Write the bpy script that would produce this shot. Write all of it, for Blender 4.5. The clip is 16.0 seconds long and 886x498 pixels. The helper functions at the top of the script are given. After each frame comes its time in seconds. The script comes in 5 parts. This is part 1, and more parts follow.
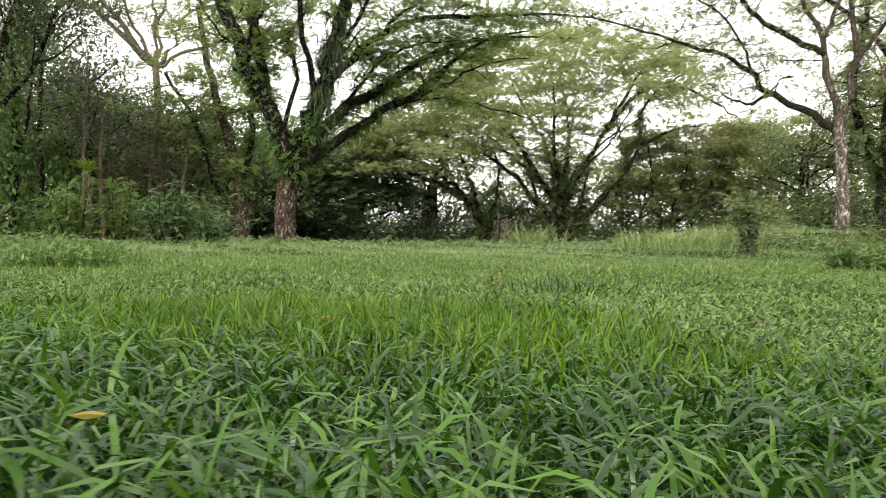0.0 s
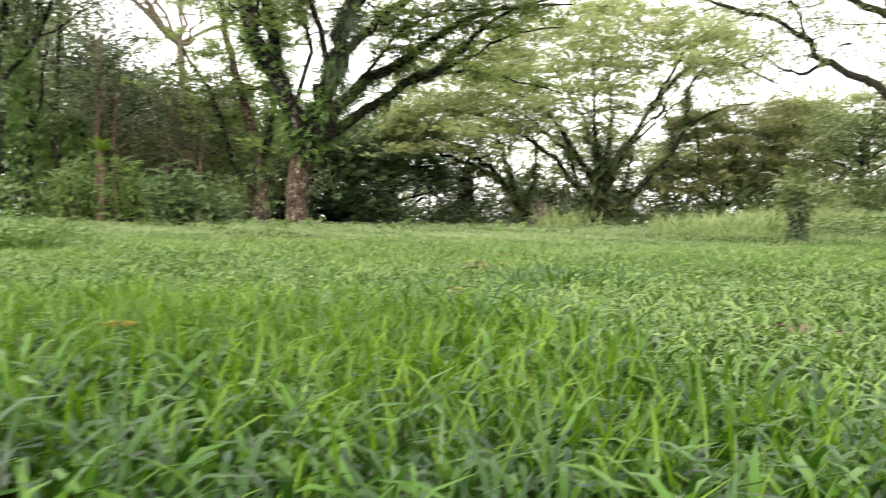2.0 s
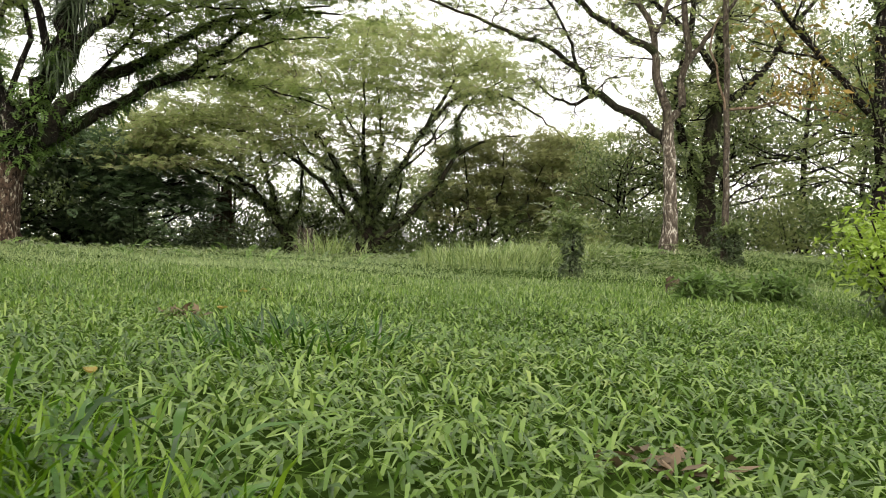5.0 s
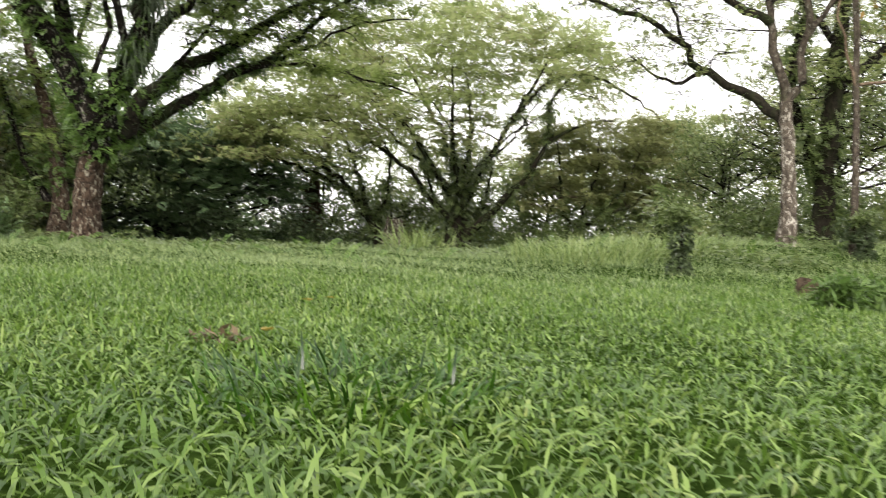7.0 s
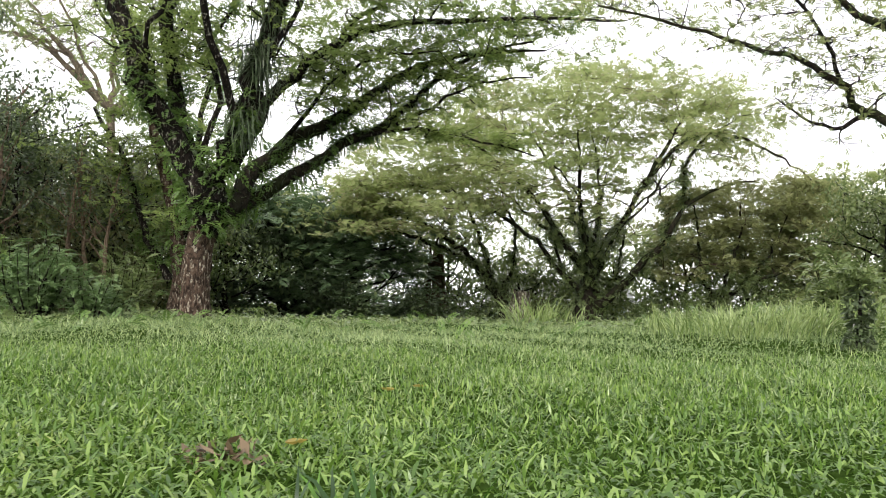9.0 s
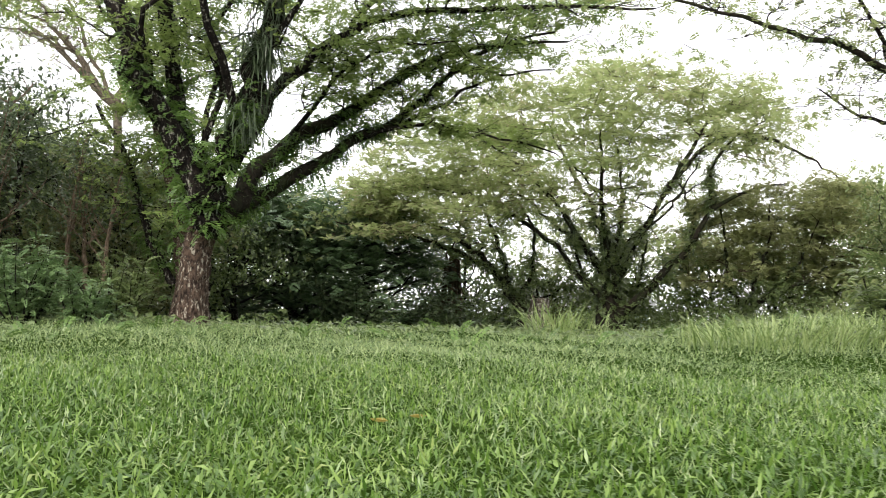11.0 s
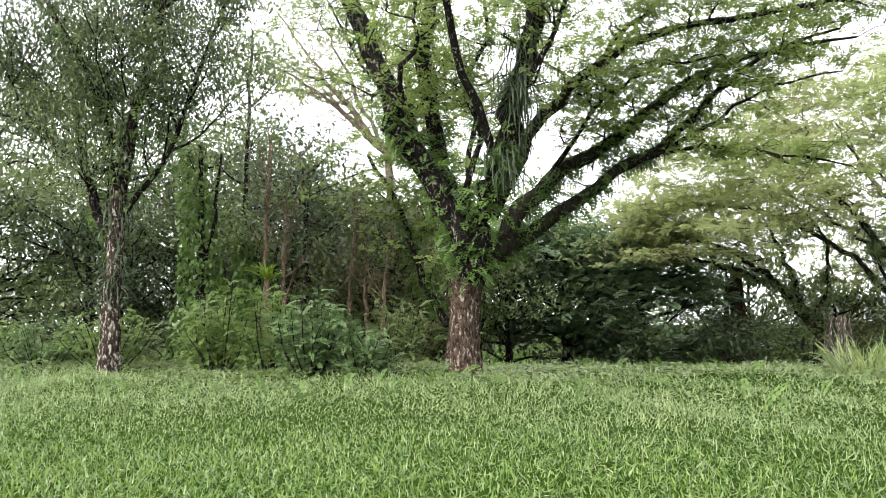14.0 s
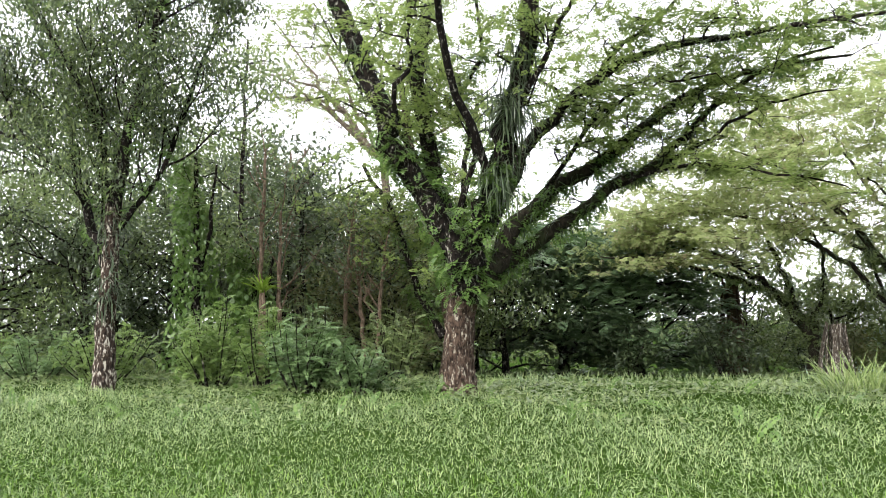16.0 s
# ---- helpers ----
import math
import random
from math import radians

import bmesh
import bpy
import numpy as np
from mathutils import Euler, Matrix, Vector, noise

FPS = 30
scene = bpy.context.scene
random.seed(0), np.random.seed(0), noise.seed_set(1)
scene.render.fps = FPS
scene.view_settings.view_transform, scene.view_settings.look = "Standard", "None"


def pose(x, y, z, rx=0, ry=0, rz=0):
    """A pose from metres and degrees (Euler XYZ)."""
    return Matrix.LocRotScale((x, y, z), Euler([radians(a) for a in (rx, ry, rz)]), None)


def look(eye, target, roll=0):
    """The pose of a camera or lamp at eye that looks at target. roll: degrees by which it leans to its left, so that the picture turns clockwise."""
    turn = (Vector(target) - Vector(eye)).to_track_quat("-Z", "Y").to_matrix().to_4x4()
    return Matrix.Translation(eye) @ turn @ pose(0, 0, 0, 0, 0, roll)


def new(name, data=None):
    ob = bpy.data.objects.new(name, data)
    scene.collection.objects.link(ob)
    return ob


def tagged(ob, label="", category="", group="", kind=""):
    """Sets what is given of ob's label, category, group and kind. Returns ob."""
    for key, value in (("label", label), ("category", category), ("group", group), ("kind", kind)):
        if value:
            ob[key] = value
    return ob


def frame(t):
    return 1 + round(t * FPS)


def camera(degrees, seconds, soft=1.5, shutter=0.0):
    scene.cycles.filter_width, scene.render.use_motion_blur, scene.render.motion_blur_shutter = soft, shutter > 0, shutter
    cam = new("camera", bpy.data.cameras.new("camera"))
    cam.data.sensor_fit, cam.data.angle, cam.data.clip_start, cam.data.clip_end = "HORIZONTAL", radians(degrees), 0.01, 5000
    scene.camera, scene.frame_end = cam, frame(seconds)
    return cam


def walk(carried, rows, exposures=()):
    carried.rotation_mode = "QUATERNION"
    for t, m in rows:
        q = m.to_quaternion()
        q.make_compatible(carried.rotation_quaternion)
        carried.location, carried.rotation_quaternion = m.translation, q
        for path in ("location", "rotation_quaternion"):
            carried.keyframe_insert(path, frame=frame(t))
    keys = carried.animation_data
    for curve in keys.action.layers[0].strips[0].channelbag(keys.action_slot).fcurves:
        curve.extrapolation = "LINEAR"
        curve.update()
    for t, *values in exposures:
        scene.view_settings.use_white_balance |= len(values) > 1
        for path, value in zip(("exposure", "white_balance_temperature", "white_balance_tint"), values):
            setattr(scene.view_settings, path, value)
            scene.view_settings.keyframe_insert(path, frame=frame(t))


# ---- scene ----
cam = camera(54.0, 16.0, soft=0.8, shutter=0.35)
PATH = [
    (0, (-0.823, 1.835, 0.318), (-0.739, 3.833, 0.275), 0.7),
    (0.5, (-0.581, 2.269, 0.252), (-0.618, 4.267, 0.176), 0.3),
    (1, (-0.365, 2.691, 0.249), (-0.543, 4.68, 0.141), 0.2),
    (1.5, (-0.214, 3.05, 0.246), (-0.444, 5.033, 0.133), 0.2),
    (2, (-0.072, 3.398, 0.244), (-0.102, 5.396, 0.167), 0.9),
    (2.5, (0.035, 3.752, 0.216), (0.287, 5.736, 0.162), 1.2),
    (3, (0.111, 4.112, 0.216), (0.516, 6.07, 0.213), 2.1),
    (3.5, (0.174, 4.492, 0.247), (0.641, 6.436, 0.311), 2.3),
    (4, (0.24, 4.817, 0.242), (0.731, 6.755, 0.295), 2.3),
    (6.5, (0.534, 6.18, 0.367), (0.979, 8.129, 0.301), 2.6),
    (7, (0.626, 6.522, 0.385), (0.91, 8.502, 0.346), 2.2),
    (7.5, (0.726, 6.911, 0.399), (0.841, 8.907, 0.451), 1.6),
    (8, (0.821, 7.369, 0.336), (0.81, 9.365, 0.456), 1.2),
    (10.5, (1.018, 8.881, 0.399), (0.988, 10.877, 0.524), 1.4),
    (11, (1.006, 9.207, 0.381), (0.943, 11.201, 0.516), 1.6),
    (11.5, (0.97, 9.468, 0.402), (0.815, 11.457, 0.538), 1.4),
    (12, (0.971, 9.589, 0.463), (0.767, 11.574, 0.601), 1.2),
    (12.5, (0.922, 9.705, 0.577), (0.663, 11.683, 0.723), 0.5),
    (13, (0.908, 9.784, 0.725), (0.474, 11.73, 0.879), -0.6),
    (13.5, (0.945, 9.797, 0.797), (0.33, 11.693, 0.961), -0.9),
    (14, (0.936, 9.827, 0.879), (0.27, 11.705, 1.044), -0.7),
    (14.5, (0.948, 9.815, 0.984), (0.28, 11.693, 1.146), -0.7),
    (15, (0.991, 9.81, 1.083), (0.325, 11.689, 1.242), -0.7),
    (15.5, (1.026, 9.81, 1.187), (0.361, 11.69, 1.345), -0.8),
    (16, (1.015, 9.821, 1.285), (0.353, 11.701, 1.441), -0.8),
]
walk(cam, [(t, look(eye, target, roll)) for t, eye, target, roll in PATH],
     [(0, 0.56, 6750, 10), (1, 0.98, 6750, 11), (2, 1.08, 6750, 11), (2.5, 0.70, 6800, 10), (3, 0.45, 7000, 10), (3.5, 0.28, 7050, 10), (4, 0.26, 7050, 10), (6.5, 0.66, 6800, 11),
      (8, 0.66, 6600, 12), (10.5, 0.72, 6450, 13), (12.5, 0.82, 6400, 14), (13.5, 1.04, 6350, 14), (16, 1.16, 6250, 14)])


# ---- light ----
world = bpy.data.worlds.new("overcast_sky")
scene.world = world
world.use_nodes = True
wn, wl = world.node_tree.nodes, world.node_tree.links
sky = wn.new("ShaderNodeTexSky")
sky.sky_type, sky.sun_disc = "NISHITA", False
sky.sun_elevation, sky.sun_rotation = radians(30), radians(198)
sky.dust_density, sky.air_density = 4.0, 1.0
veil = wn.new("ShaderNodeMix")
veil.data_type = "RGBA"
veil.inputs["Factor"].default_value = 0.88
wl.new(sky.outputs["Color"], veil.inputs[6])
veil.inputs[7].default_value = (13.0, 13.0, 13.1, 1)
wn["Background"].inputs["Strength"].default_value = 0.12
wl.new(veil.outputs[2], wn["Background"].inputs["Color"])
sun = new("sun", bpy.data.lights.new("sun", "SUN"))
sun.data.energy, sun.data.angle, sun.data.color = 3.0, radians(30), (1.0, 0.97, 0.92)
sun.matrix_world = look((-9, -24, 17), (0, 4, 0))


# ---- materials ----
def nodes_of(name):
    m = bpy.data.materials.new(name)
    m.use_nodes = True
    n, l = m.node_tree.nodes, m.node_tree.links
    return m, n, l, n["Principled BSDF"]


def ramp(n, stops):
    r = n.new("ShaderNodeValToRGB")
    while len(r.color_ramp.elements) < len(stops):
        r.color_ramp.elements.new(0.5)
    for e, (p, c) in zip(r.color_ramp.elements, stops):
        e.position, e.color = p, (*c, 1)
    return r


def leaf_material(name, stops, rough=0.45, through_light=0.35, patch=0.6, patch_scale=0.7, gloss=0.4):
    """Leaves: every leaf has its own tone, over slow drifts of tone from place to place."""
    m, n, l, p = nodes_of(name)
    geo = n.new("ShaderNodeNewGeometry")
    co = n.new("ShaderNodeTexCoord")
    drift = n.new("ShaderNodeTexNoise")
    drift.inputs["Scale"].default_value, drift.inputs["Detail"].default_value = patch_scale, 3
    l.new(co.outputs["Object"], drift.inputs["Vector"])
    mix = n.new("ShaderNodeMix")
    mix.inputs["Factor"].default_value = patch
    l.new(geo.outputs["Random Per Island"], mix.inputs[2])
    l.new(drift.outputs["Fac"], mix.inputs[3])
    r = ramp(n, stops)
    l.new(mix.outputs[0], r.inputs["Fac"])
    l.new(r.outputs["Color"], p.inputs["Base Color"])
    p.inputs["Roughness"].default_value = rough
    p.inputs["Specular IOR Level"].default_value = gloss
    t = n.new("ShaderNodeBsdfTranslucent")
    bright = n.new("ShaderNodeHueSaturation")
    bright.inputs["Value"].default_value = 1.5
    l.new(r.outputs["Color"], bright.inputs["Color"])
    l.new(bright.outputs["Color"], t.inputs["Color"])
    s = n.new("ShaderNodeMixShader")
    s.inputs[0].default_value = through_light
    l.new(p.outputs[0], s.inputs[1])
    l.new(t.outputs[0], s.inputs[2])
    l.new(s.outputs[0], n["Material Output"].inputs["Surface"])
    return m


def bark_material(name, dark, light, lichen=(0.5, 0.5, 0.44), spread=0.5, scale=6.0, moss=(0.06, 0.09, 0.025), mossy=0.45):
    m, n, l, p = nodes_of(name)
    co = n.new("ShaderNodeTexCoord")
    mp = n.new("ShaderNodeMapping")
    mp.inputs["Scale"].default_value = (1, 1, 0.45)
    l.new(co.outputs["Object"], mp.inputs["Vector"])
    grain = n.new("ShaderNodeTexNoise")
    grain.inputs["Scale"].default_value, grain.inputs["Detail"].default_value, grain.inputs["Roughness"].default_value = scale * 3, 8, 0.7
    l.new(mp.outputs["Vector"], grain.inputs["Vector"])
    r = ramp(n, [(0.4, dark), (0.62, light)])
    l.new(grain.outputs["Fac"], r.inputs["Fac"])

    def over(color_socket, tint, size, lo, hi):
        t = n.new("ShaderNodeTexNoise")
        t.inputs["Scale"].default_value, t.inputs["Detail"].default_value, t.inputs["Roughness"].default_value = size, 10, 0.72
        l.new(mp.outputs["Vector"], t.inputs["Vector"])
        k = ramp(n, [(lo, (0, 0, 0)), (hi, (1, 1, 1))])
        l.new(t.outputs["Fac"], k.inputs["Fac"])
        mx = n.new("ShaderNodeMix")
        mx.data_type = "RGBA"
        l.new(k.outputs["Color"], mx.inputs["Factor"])
        l.new(color_socket, mx.inputs[6])
        mx.inputs[7].default_value = (*tint, 1)
        return mx.outputs[2]

    c = over(r.outputs["Color"], moss, 1.7, 1 - mossy - 0.1, 1 - mossy + 0.15)
    c = over(c, lichen, 17.0, 1.03 - spread, 1.08 - spread)
    l.new(c, p.inputs["Base Color"])
    p.inputs["Roughness"].default_value = 0.95
    p.inputs["Specular IOR Level"].default_value = 0.12
    b = n.new("ShaderNodeBump")
    b.inputs["Strength"].default_value, b.inputs["Distance"].default_value = 1.0, 0.06
    l.new(grain.outputs["Fac"], b.inputs["Height"])
    l.new(b.outputs["Normal"], p.inputs["Normal"])
    return m


def plain_material(name, a, b, rough=0.8, scale=5.0, bump=0.3, gloss=0.5):
    m, n, l, p = nodes_of(name)
    co = n.new("ShaderNodeTexCoord")
    t = n.new("ShaderNodeTexNoise")
    t.inputs["Scale"].default_value, t.inputs["Detail"].default_value = scale, 8
    l.new(co.outputs["Object"], t.inputs["Vector"])
    r = ramp(n, [(0.35, a), (0.68, b)])
    l.new(t.outputs["Fac"], r.inputs["Fac"])
    l.new(r.outputs["Color"], p.inputs["Base Color"])
    p.inputs["Roughness"].default_value = rough
    p.inputs["Specular IOR Level"].default_value = gloss
    u = n.new("ShaderNodeBump")
    u.inputs["Strength"].default_value, u.inputs["Distance"].default_value = bump, 0.03
    l.new(t.outputs["Fac"], u.inputs["Height"])
    l.new(u.outputs["Normal"], p.inputs["Normal"])
    return m


M_SOIL = plain_material("thatch_under_grass", (0.012, 0.025, 0.004), (0.034, 0.06, 0.012), 1.0, 14.0, 0.6, 0.0)
M_TALL = leaf_material("tall_grass_blade", [(0.15, (0.006, 0.024, 0.002)), (0.5, (0.026, 0.076, 0.005)), (0.8, (0.066, 0.148, 0.013)), (0.97, (0.16, 0.19, 0.055))], 0.3, 0.28, 0.35, 1.2, 0.38)
M_CANE = leaf_material("cane_grass_blade", [(0.1, (0.09, 0.14, 0.036)), (0.5, (0.175, 0.24, 0.078)), (0.9, (0.31, 0.36, 0.16))], 0.4, 0.35, 0.3, 1.0)
M_BRIGHT = leaf_material("young_grass_blade", [(0.1, (0.020, 0.052, 0.002)), (0.5, (0.058, 0.125, 0.005)), (0.9, (0.125, 0.21, 0.014))], 0.4, 0.38, 0.4, 1.2, 0.3)
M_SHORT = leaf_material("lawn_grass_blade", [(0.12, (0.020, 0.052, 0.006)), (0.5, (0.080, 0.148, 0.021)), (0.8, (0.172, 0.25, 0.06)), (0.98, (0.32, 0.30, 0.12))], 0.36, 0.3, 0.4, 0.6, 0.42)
# lawn colours lifted: low-angle sheen is put into the base colour
M_FARG = leaf_material("sheen_paled_grass_blade", [(0.12, (0.055, 0.098, 0.027)), (0.45, (0.152, 0.215, 0.077)), (0.75, (0.265, 0.33, 0.14)), (0.97, (0.36, 0.38, 0.17))], 0.4, 0.3, 0.35, 0.5, 0.6)
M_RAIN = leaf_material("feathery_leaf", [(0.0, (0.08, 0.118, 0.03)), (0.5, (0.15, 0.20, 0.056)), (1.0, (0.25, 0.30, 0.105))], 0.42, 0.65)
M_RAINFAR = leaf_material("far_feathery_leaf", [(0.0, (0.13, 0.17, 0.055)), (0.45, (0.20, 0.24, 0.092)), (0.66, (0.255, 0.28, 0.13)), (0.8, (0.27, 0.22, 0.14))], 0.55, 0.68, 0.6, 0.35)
M_OLIVE = leaf_material("olive_leaf", [(0.0, (0.11, 0.13, 0.05)), (0.5, (0.19, 0.205, 0.085)), (1.0, (0.29, 0.30, 0.14))], 0.5, 0.5, 0.6, 0.35)
# next two: greyed for white-sky sheen, low stops deepened for shade between leaves
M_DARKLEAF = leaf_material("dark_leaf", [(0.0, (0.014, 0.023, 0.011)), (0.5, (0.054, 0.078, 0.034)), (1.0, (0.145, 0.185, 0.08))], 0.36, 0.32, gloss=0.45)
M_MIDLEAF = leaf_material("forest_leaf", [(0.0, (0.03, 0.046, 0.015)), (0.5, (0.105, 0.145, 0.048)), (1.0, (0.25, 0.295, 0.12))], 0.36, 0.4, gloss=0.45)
M_BROWNLEAF = leaf_material("russet_leaf", [(0.0, (0.045, 0.06, 0.02)), (0.45, (0.085, 0.10, 0.035)), (0.8, (0.14, 0.13, 0.055)), (1.0, (0.22, 0.15, 0.07))], 0.5, 0.35)
M_FERN = leaf_material("fern_frond", [(0.0, (0.035, 0.072, 0.016)), (0.5, (0.085, 0.148, 0.034)), (1.0, (0.18, 0.26, 0.07))], 0.38, 0.38)
M_BUSH = leaf_material("bush_frond", [(0.0, (0.06, 0.105, 0.026)), (0.5, (0.125, 0.19, 0.05)), (1.0, (0.23, 0.30, 0.095))], 0.4, 0.4)
M_BLUEFERN = leaf_material("blue_green_frond", [(0.0, (0.042, 0.08, 0.03)), (0.5, (0.095, 0.155, 0.055)), (1.0, (0.175, 0.245, 0.095))], 0.4, 0.3)
M_WEEP = leaf_material("weeping_dark_frond", [(0.0, (0.036, 0.064, 0.034)), (0.5, (0.095, 0.15, 0.07)), (1.0, (0.20, 0.275, 0.13))], 0.4, 0.3)
M_STRAP = leaf_material("hanging_strap_leaf", [(0.0, (0.02, 0.03, 0.014)), (0.5, (0.045, 0.066, 0.032)), (1.0, (0.10, 0.13, 0.066))], 0.38, 0.2)
M_LIME = leaf_material("lime_leaf", [(0.0, (0.09, 0.15, 0.016)), (0.5, (0.17, 0.26, 0.03)), (1.0, (0.28, 0.36, 0.06))], 0.42, 0.42)
M_FARWOOD = leaf_material("far_wood_leaf", [(0.0, (0.09, 0.13, 0.05)), (0.5, (0.16, 0.205, 0.08)), (1.0, (0.27, 0.30, 0.14))], 0.6, 0.45, 0.6, 0.15)
M_DRY = leaf_material("dead_leaf", [(0.0, (0.03, 0.023, 0.014)), (0.5, (0.095, 0.066, 0.036)), (1.0, (0.22, 0.155, 0.085))], 0.7, 0.1)
M_ORANGE = leaf_material("turning_leaf", [(0.0, (0.10, 0.14, 0.03)), (0.5, (0.22, 0.18, 0.04)), (1.0, (0.38, 0.17, 0.04))], 0.5, 0.35)
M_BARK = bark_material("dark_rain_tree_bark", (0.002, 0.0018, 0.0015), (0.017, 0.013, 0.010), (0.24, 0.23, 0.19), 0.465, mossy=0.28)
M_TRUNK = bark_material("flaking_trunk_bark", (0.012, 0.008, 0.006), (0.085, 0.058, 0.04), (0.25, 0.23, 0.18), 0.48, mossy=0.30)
M_LICHEN = bark_material("lichen_blotched_bark", (0.008, 0.006, 0.005), (0.06, 0.042, 0.03), (0.36, 0.34, 0.28), 0.5, mossy=0.28)
M_PALE = bark_material("pale_lichen_bark", (0.042, 0.034, 0.026), (0.15, 0.124, 0.098), (0.46, 0.43, 0.37), 0.5, mossy=0.33)
M_TAN = bark_material("tan_bark", (0.08, 0.056, 0.038), (0.23, 0.17, 0.12), (0.42, 0.37, 0.29), 0.4, mossy=0.3)
M_GREYBARK = bark_material("grey_brown_bark", (0.03, 0.024, 0.018), (0.115, 0.094, 0.074), (0.24, 0.23, 0.19), 0.46, mossy=0.36)
M_PALETWIG = bark_material("pale_tan_bark", (0.07, 0.056, 0.04), (0.19, 0.155, 0.115), (0.27, 0.26, 0.19), 0.45, mossy=0.36)
M_TWIG = bark_material("brown_twig_bark", (0.022, 0.016, 0.011), (0.085, 0.06, 0.042), (0.14, 0.14, 0.08), 0.42, mossy=0.38)
M_MOSSBARK = bark_material("mossy_bark", (0.008, 0.007, 0.005), (0.034, 0.028, 0.02), (0.10, 0.12, 0.05), 0.38, moss=(0.03, 0.045, 0.014), mossy=0.42)
M_ROOT = bark_material("hanging_root_bark", (0.03, 0.022, 0.015), (0.115, 0.082, 0.055), (0.2, 0.16, 0.11), 0.38, 9.0, mossy=0.35)
M_WALL = plain_material("teal_painted_wall", (0.42, 0.55, 0.52), (0.55, 0.66, 0.62), 0.7, 2.0, 0.1)
M_ROOF = plain_material("weathered_grey_roof", (0.28, 0.28, 0.28), (0.42, 0.42, 0.41), 0.7, 3.0, 0.2)
M_GLASS = plain_material("dark_window", (0.03, 0.035, 0.04), (0.06, 0.07, 0.08), 0.15, 2.0, 0.0)

# ---- mesh tools ----
rng = np.random.default_rng(7)


def unit(v):
    v = np.asarray(v, float)
    return v / np.maximum(np.linalg.norm(v, axis=-1, keepdims=True), 1e-9)


class Geo:
    """Gathers quads for one mesh."""

    def __init__(self):
        self.v, self.q, self.n = [], [], 0

    def add(self, v, q):
        v = np.asarray(v, float).reshape(-1, 3)
        self.v.append(v)
        self.q.append(np.asarray(q, int).reshape(-1, 4) + self.n)
        self.n += len(v)

    def put(self, name, material, parent=None, origin=(0, 0, 0), smooth=True, label="", kind=""):
        v = np.concatenate(self.v) - np.array(origin) if self.v else np.zeros((0, 3))
        q = np.concatenate(self.q)
        me = bpy.data.meshes.new(name)
        me.vertices.add(len(v))
        me.vertices.foreach_set("co", v.astype(np.float32).ravel())
        me.loops.add(len(q) * 4)
        me.loops.foreach_set("vertex_index", q.astype(np.int32).ravel())
        me.polygons.add(len(q))
        me.polygons.foreach_set("loop_start", np.arange(0, len(q) * 4, 4, dtype=np.int32))
        me.polygons.foreach_set("use_smooth", np.full(len(q), smooth))
        me.materials.append(material)
        me.update(calc_edges=True)
        me.validate()
        ob = new(name, me)
        if parent is None:
            ob.location = origin
        else:
            ob.parent = parent
        return tagged(ob, label, kind=kind)


def spline(points, n):
    """n points on a smooth curve through a few control points."""
    p = np.asarray(points, float)
    if len(p) == 2:
        return p[0] + (p[1] - p[0]) * np.linspace(0, 1, n)[:, None]
    e = np.vstack([2 * p[0] - p[1], p, 2 * p[-1] - p[-2]])
    s = np.linspace(0, len(p) - 1 - 1e-6, n)
    i, f = s.astype(int), (s % 1)[:, None]
    a, b, c, d = e[i], e[i + 1], e[i + 2], e[i + 3]
    return 0.5 * (2 * b + (c - a) * f + (2 * a - 5 * b + 4 * c - d) * f ** 2 + (3 * b - a - 3 * c + d) * f ** 3)


def tube(geo, pts, radii, sides=7, rough=0.0, flute=0.0):
    pts, radii = np.asarray(pts, float), np.asarray(radii, float)
    n = len(pts)
    t = unit(np.gradient(pts, axis=0))
    ref = np.where(np.abs(t[:, 2:3]) > 0.9, np.array([[1.0, 0, 0]]), np.array([[0, 0, 1.0]]))
    u = unit(np.cross(t, ref))
    w = np.cross(t, u)
    a = np.linspace(0, 2 * np.pi, sides, endpoint=False)
    rr = radii[:, None] * (1 + rough * rng.normal(size=(n, sides)) + flute * np.cos(5 * a + 0.7)[None, :])
    v = pts[:, None] + rr[..., None] * (np.cos(a)[None, :, None] * u[:, None] + np.sin(a)[None, :, None] * w[:, None])
    i, j = np.meshgrid(np.arange(n - 1), np.arange(sides), indexing="ij")
    k = (j + 1) % sides
    geo.add(v, np.stack([i * sides + j, i * sides + k, (i + 1) * sides + k, (i + 1) * sides + j], -1))


def arc(root, az, e0, droop, length, s):
    """Points at s along N drooping arcs, and their directions."""
    az, e0, droop, length = (np.asarray(q, float)[:, None] for q in (az, e0, droop, length))
    m = 8
    g = np.linspace(0, 1, m + 1)
    e = e0 - droop * g[None] ** 1.3
    dh, dz = np.cos(e), np.sin(e)
    h = np.concatenate([np.zeros((len(az), 1)), np.cumsum((dh[:, 1:] + dh[:, :-1]) / 2 / m, 1)], 1)
    z = np.concatenate([np.zeros((len(az), 1)), np.cumsum((dz[:, 1:] + dz[:, :-1]) / 2 / m, 1)], 1)
    f = np.asarray(s) * m
    i = np.minimum(f.astype(int), m - 1)
    f = f - i
    H = (h[:, i] * (1 - f) + h[:, i + 1] * f) * length
    Z = (z[:, i] * (1 - f) + z[:, i + 1] * f) * length
    E = e[:, i] * (1 - f) + e[:, i + 1] * f
    p = np.stack([root[:, :1] + H * np.cos(az), root[:, 1:2] + H * np.sin(az), root[:, 2:3] + Z], -1)
    d = np.stack([np.cos(E) * np.cos(az), np.cos(E) * np.sin(az), np.sin(E)], -1)
    return p, d


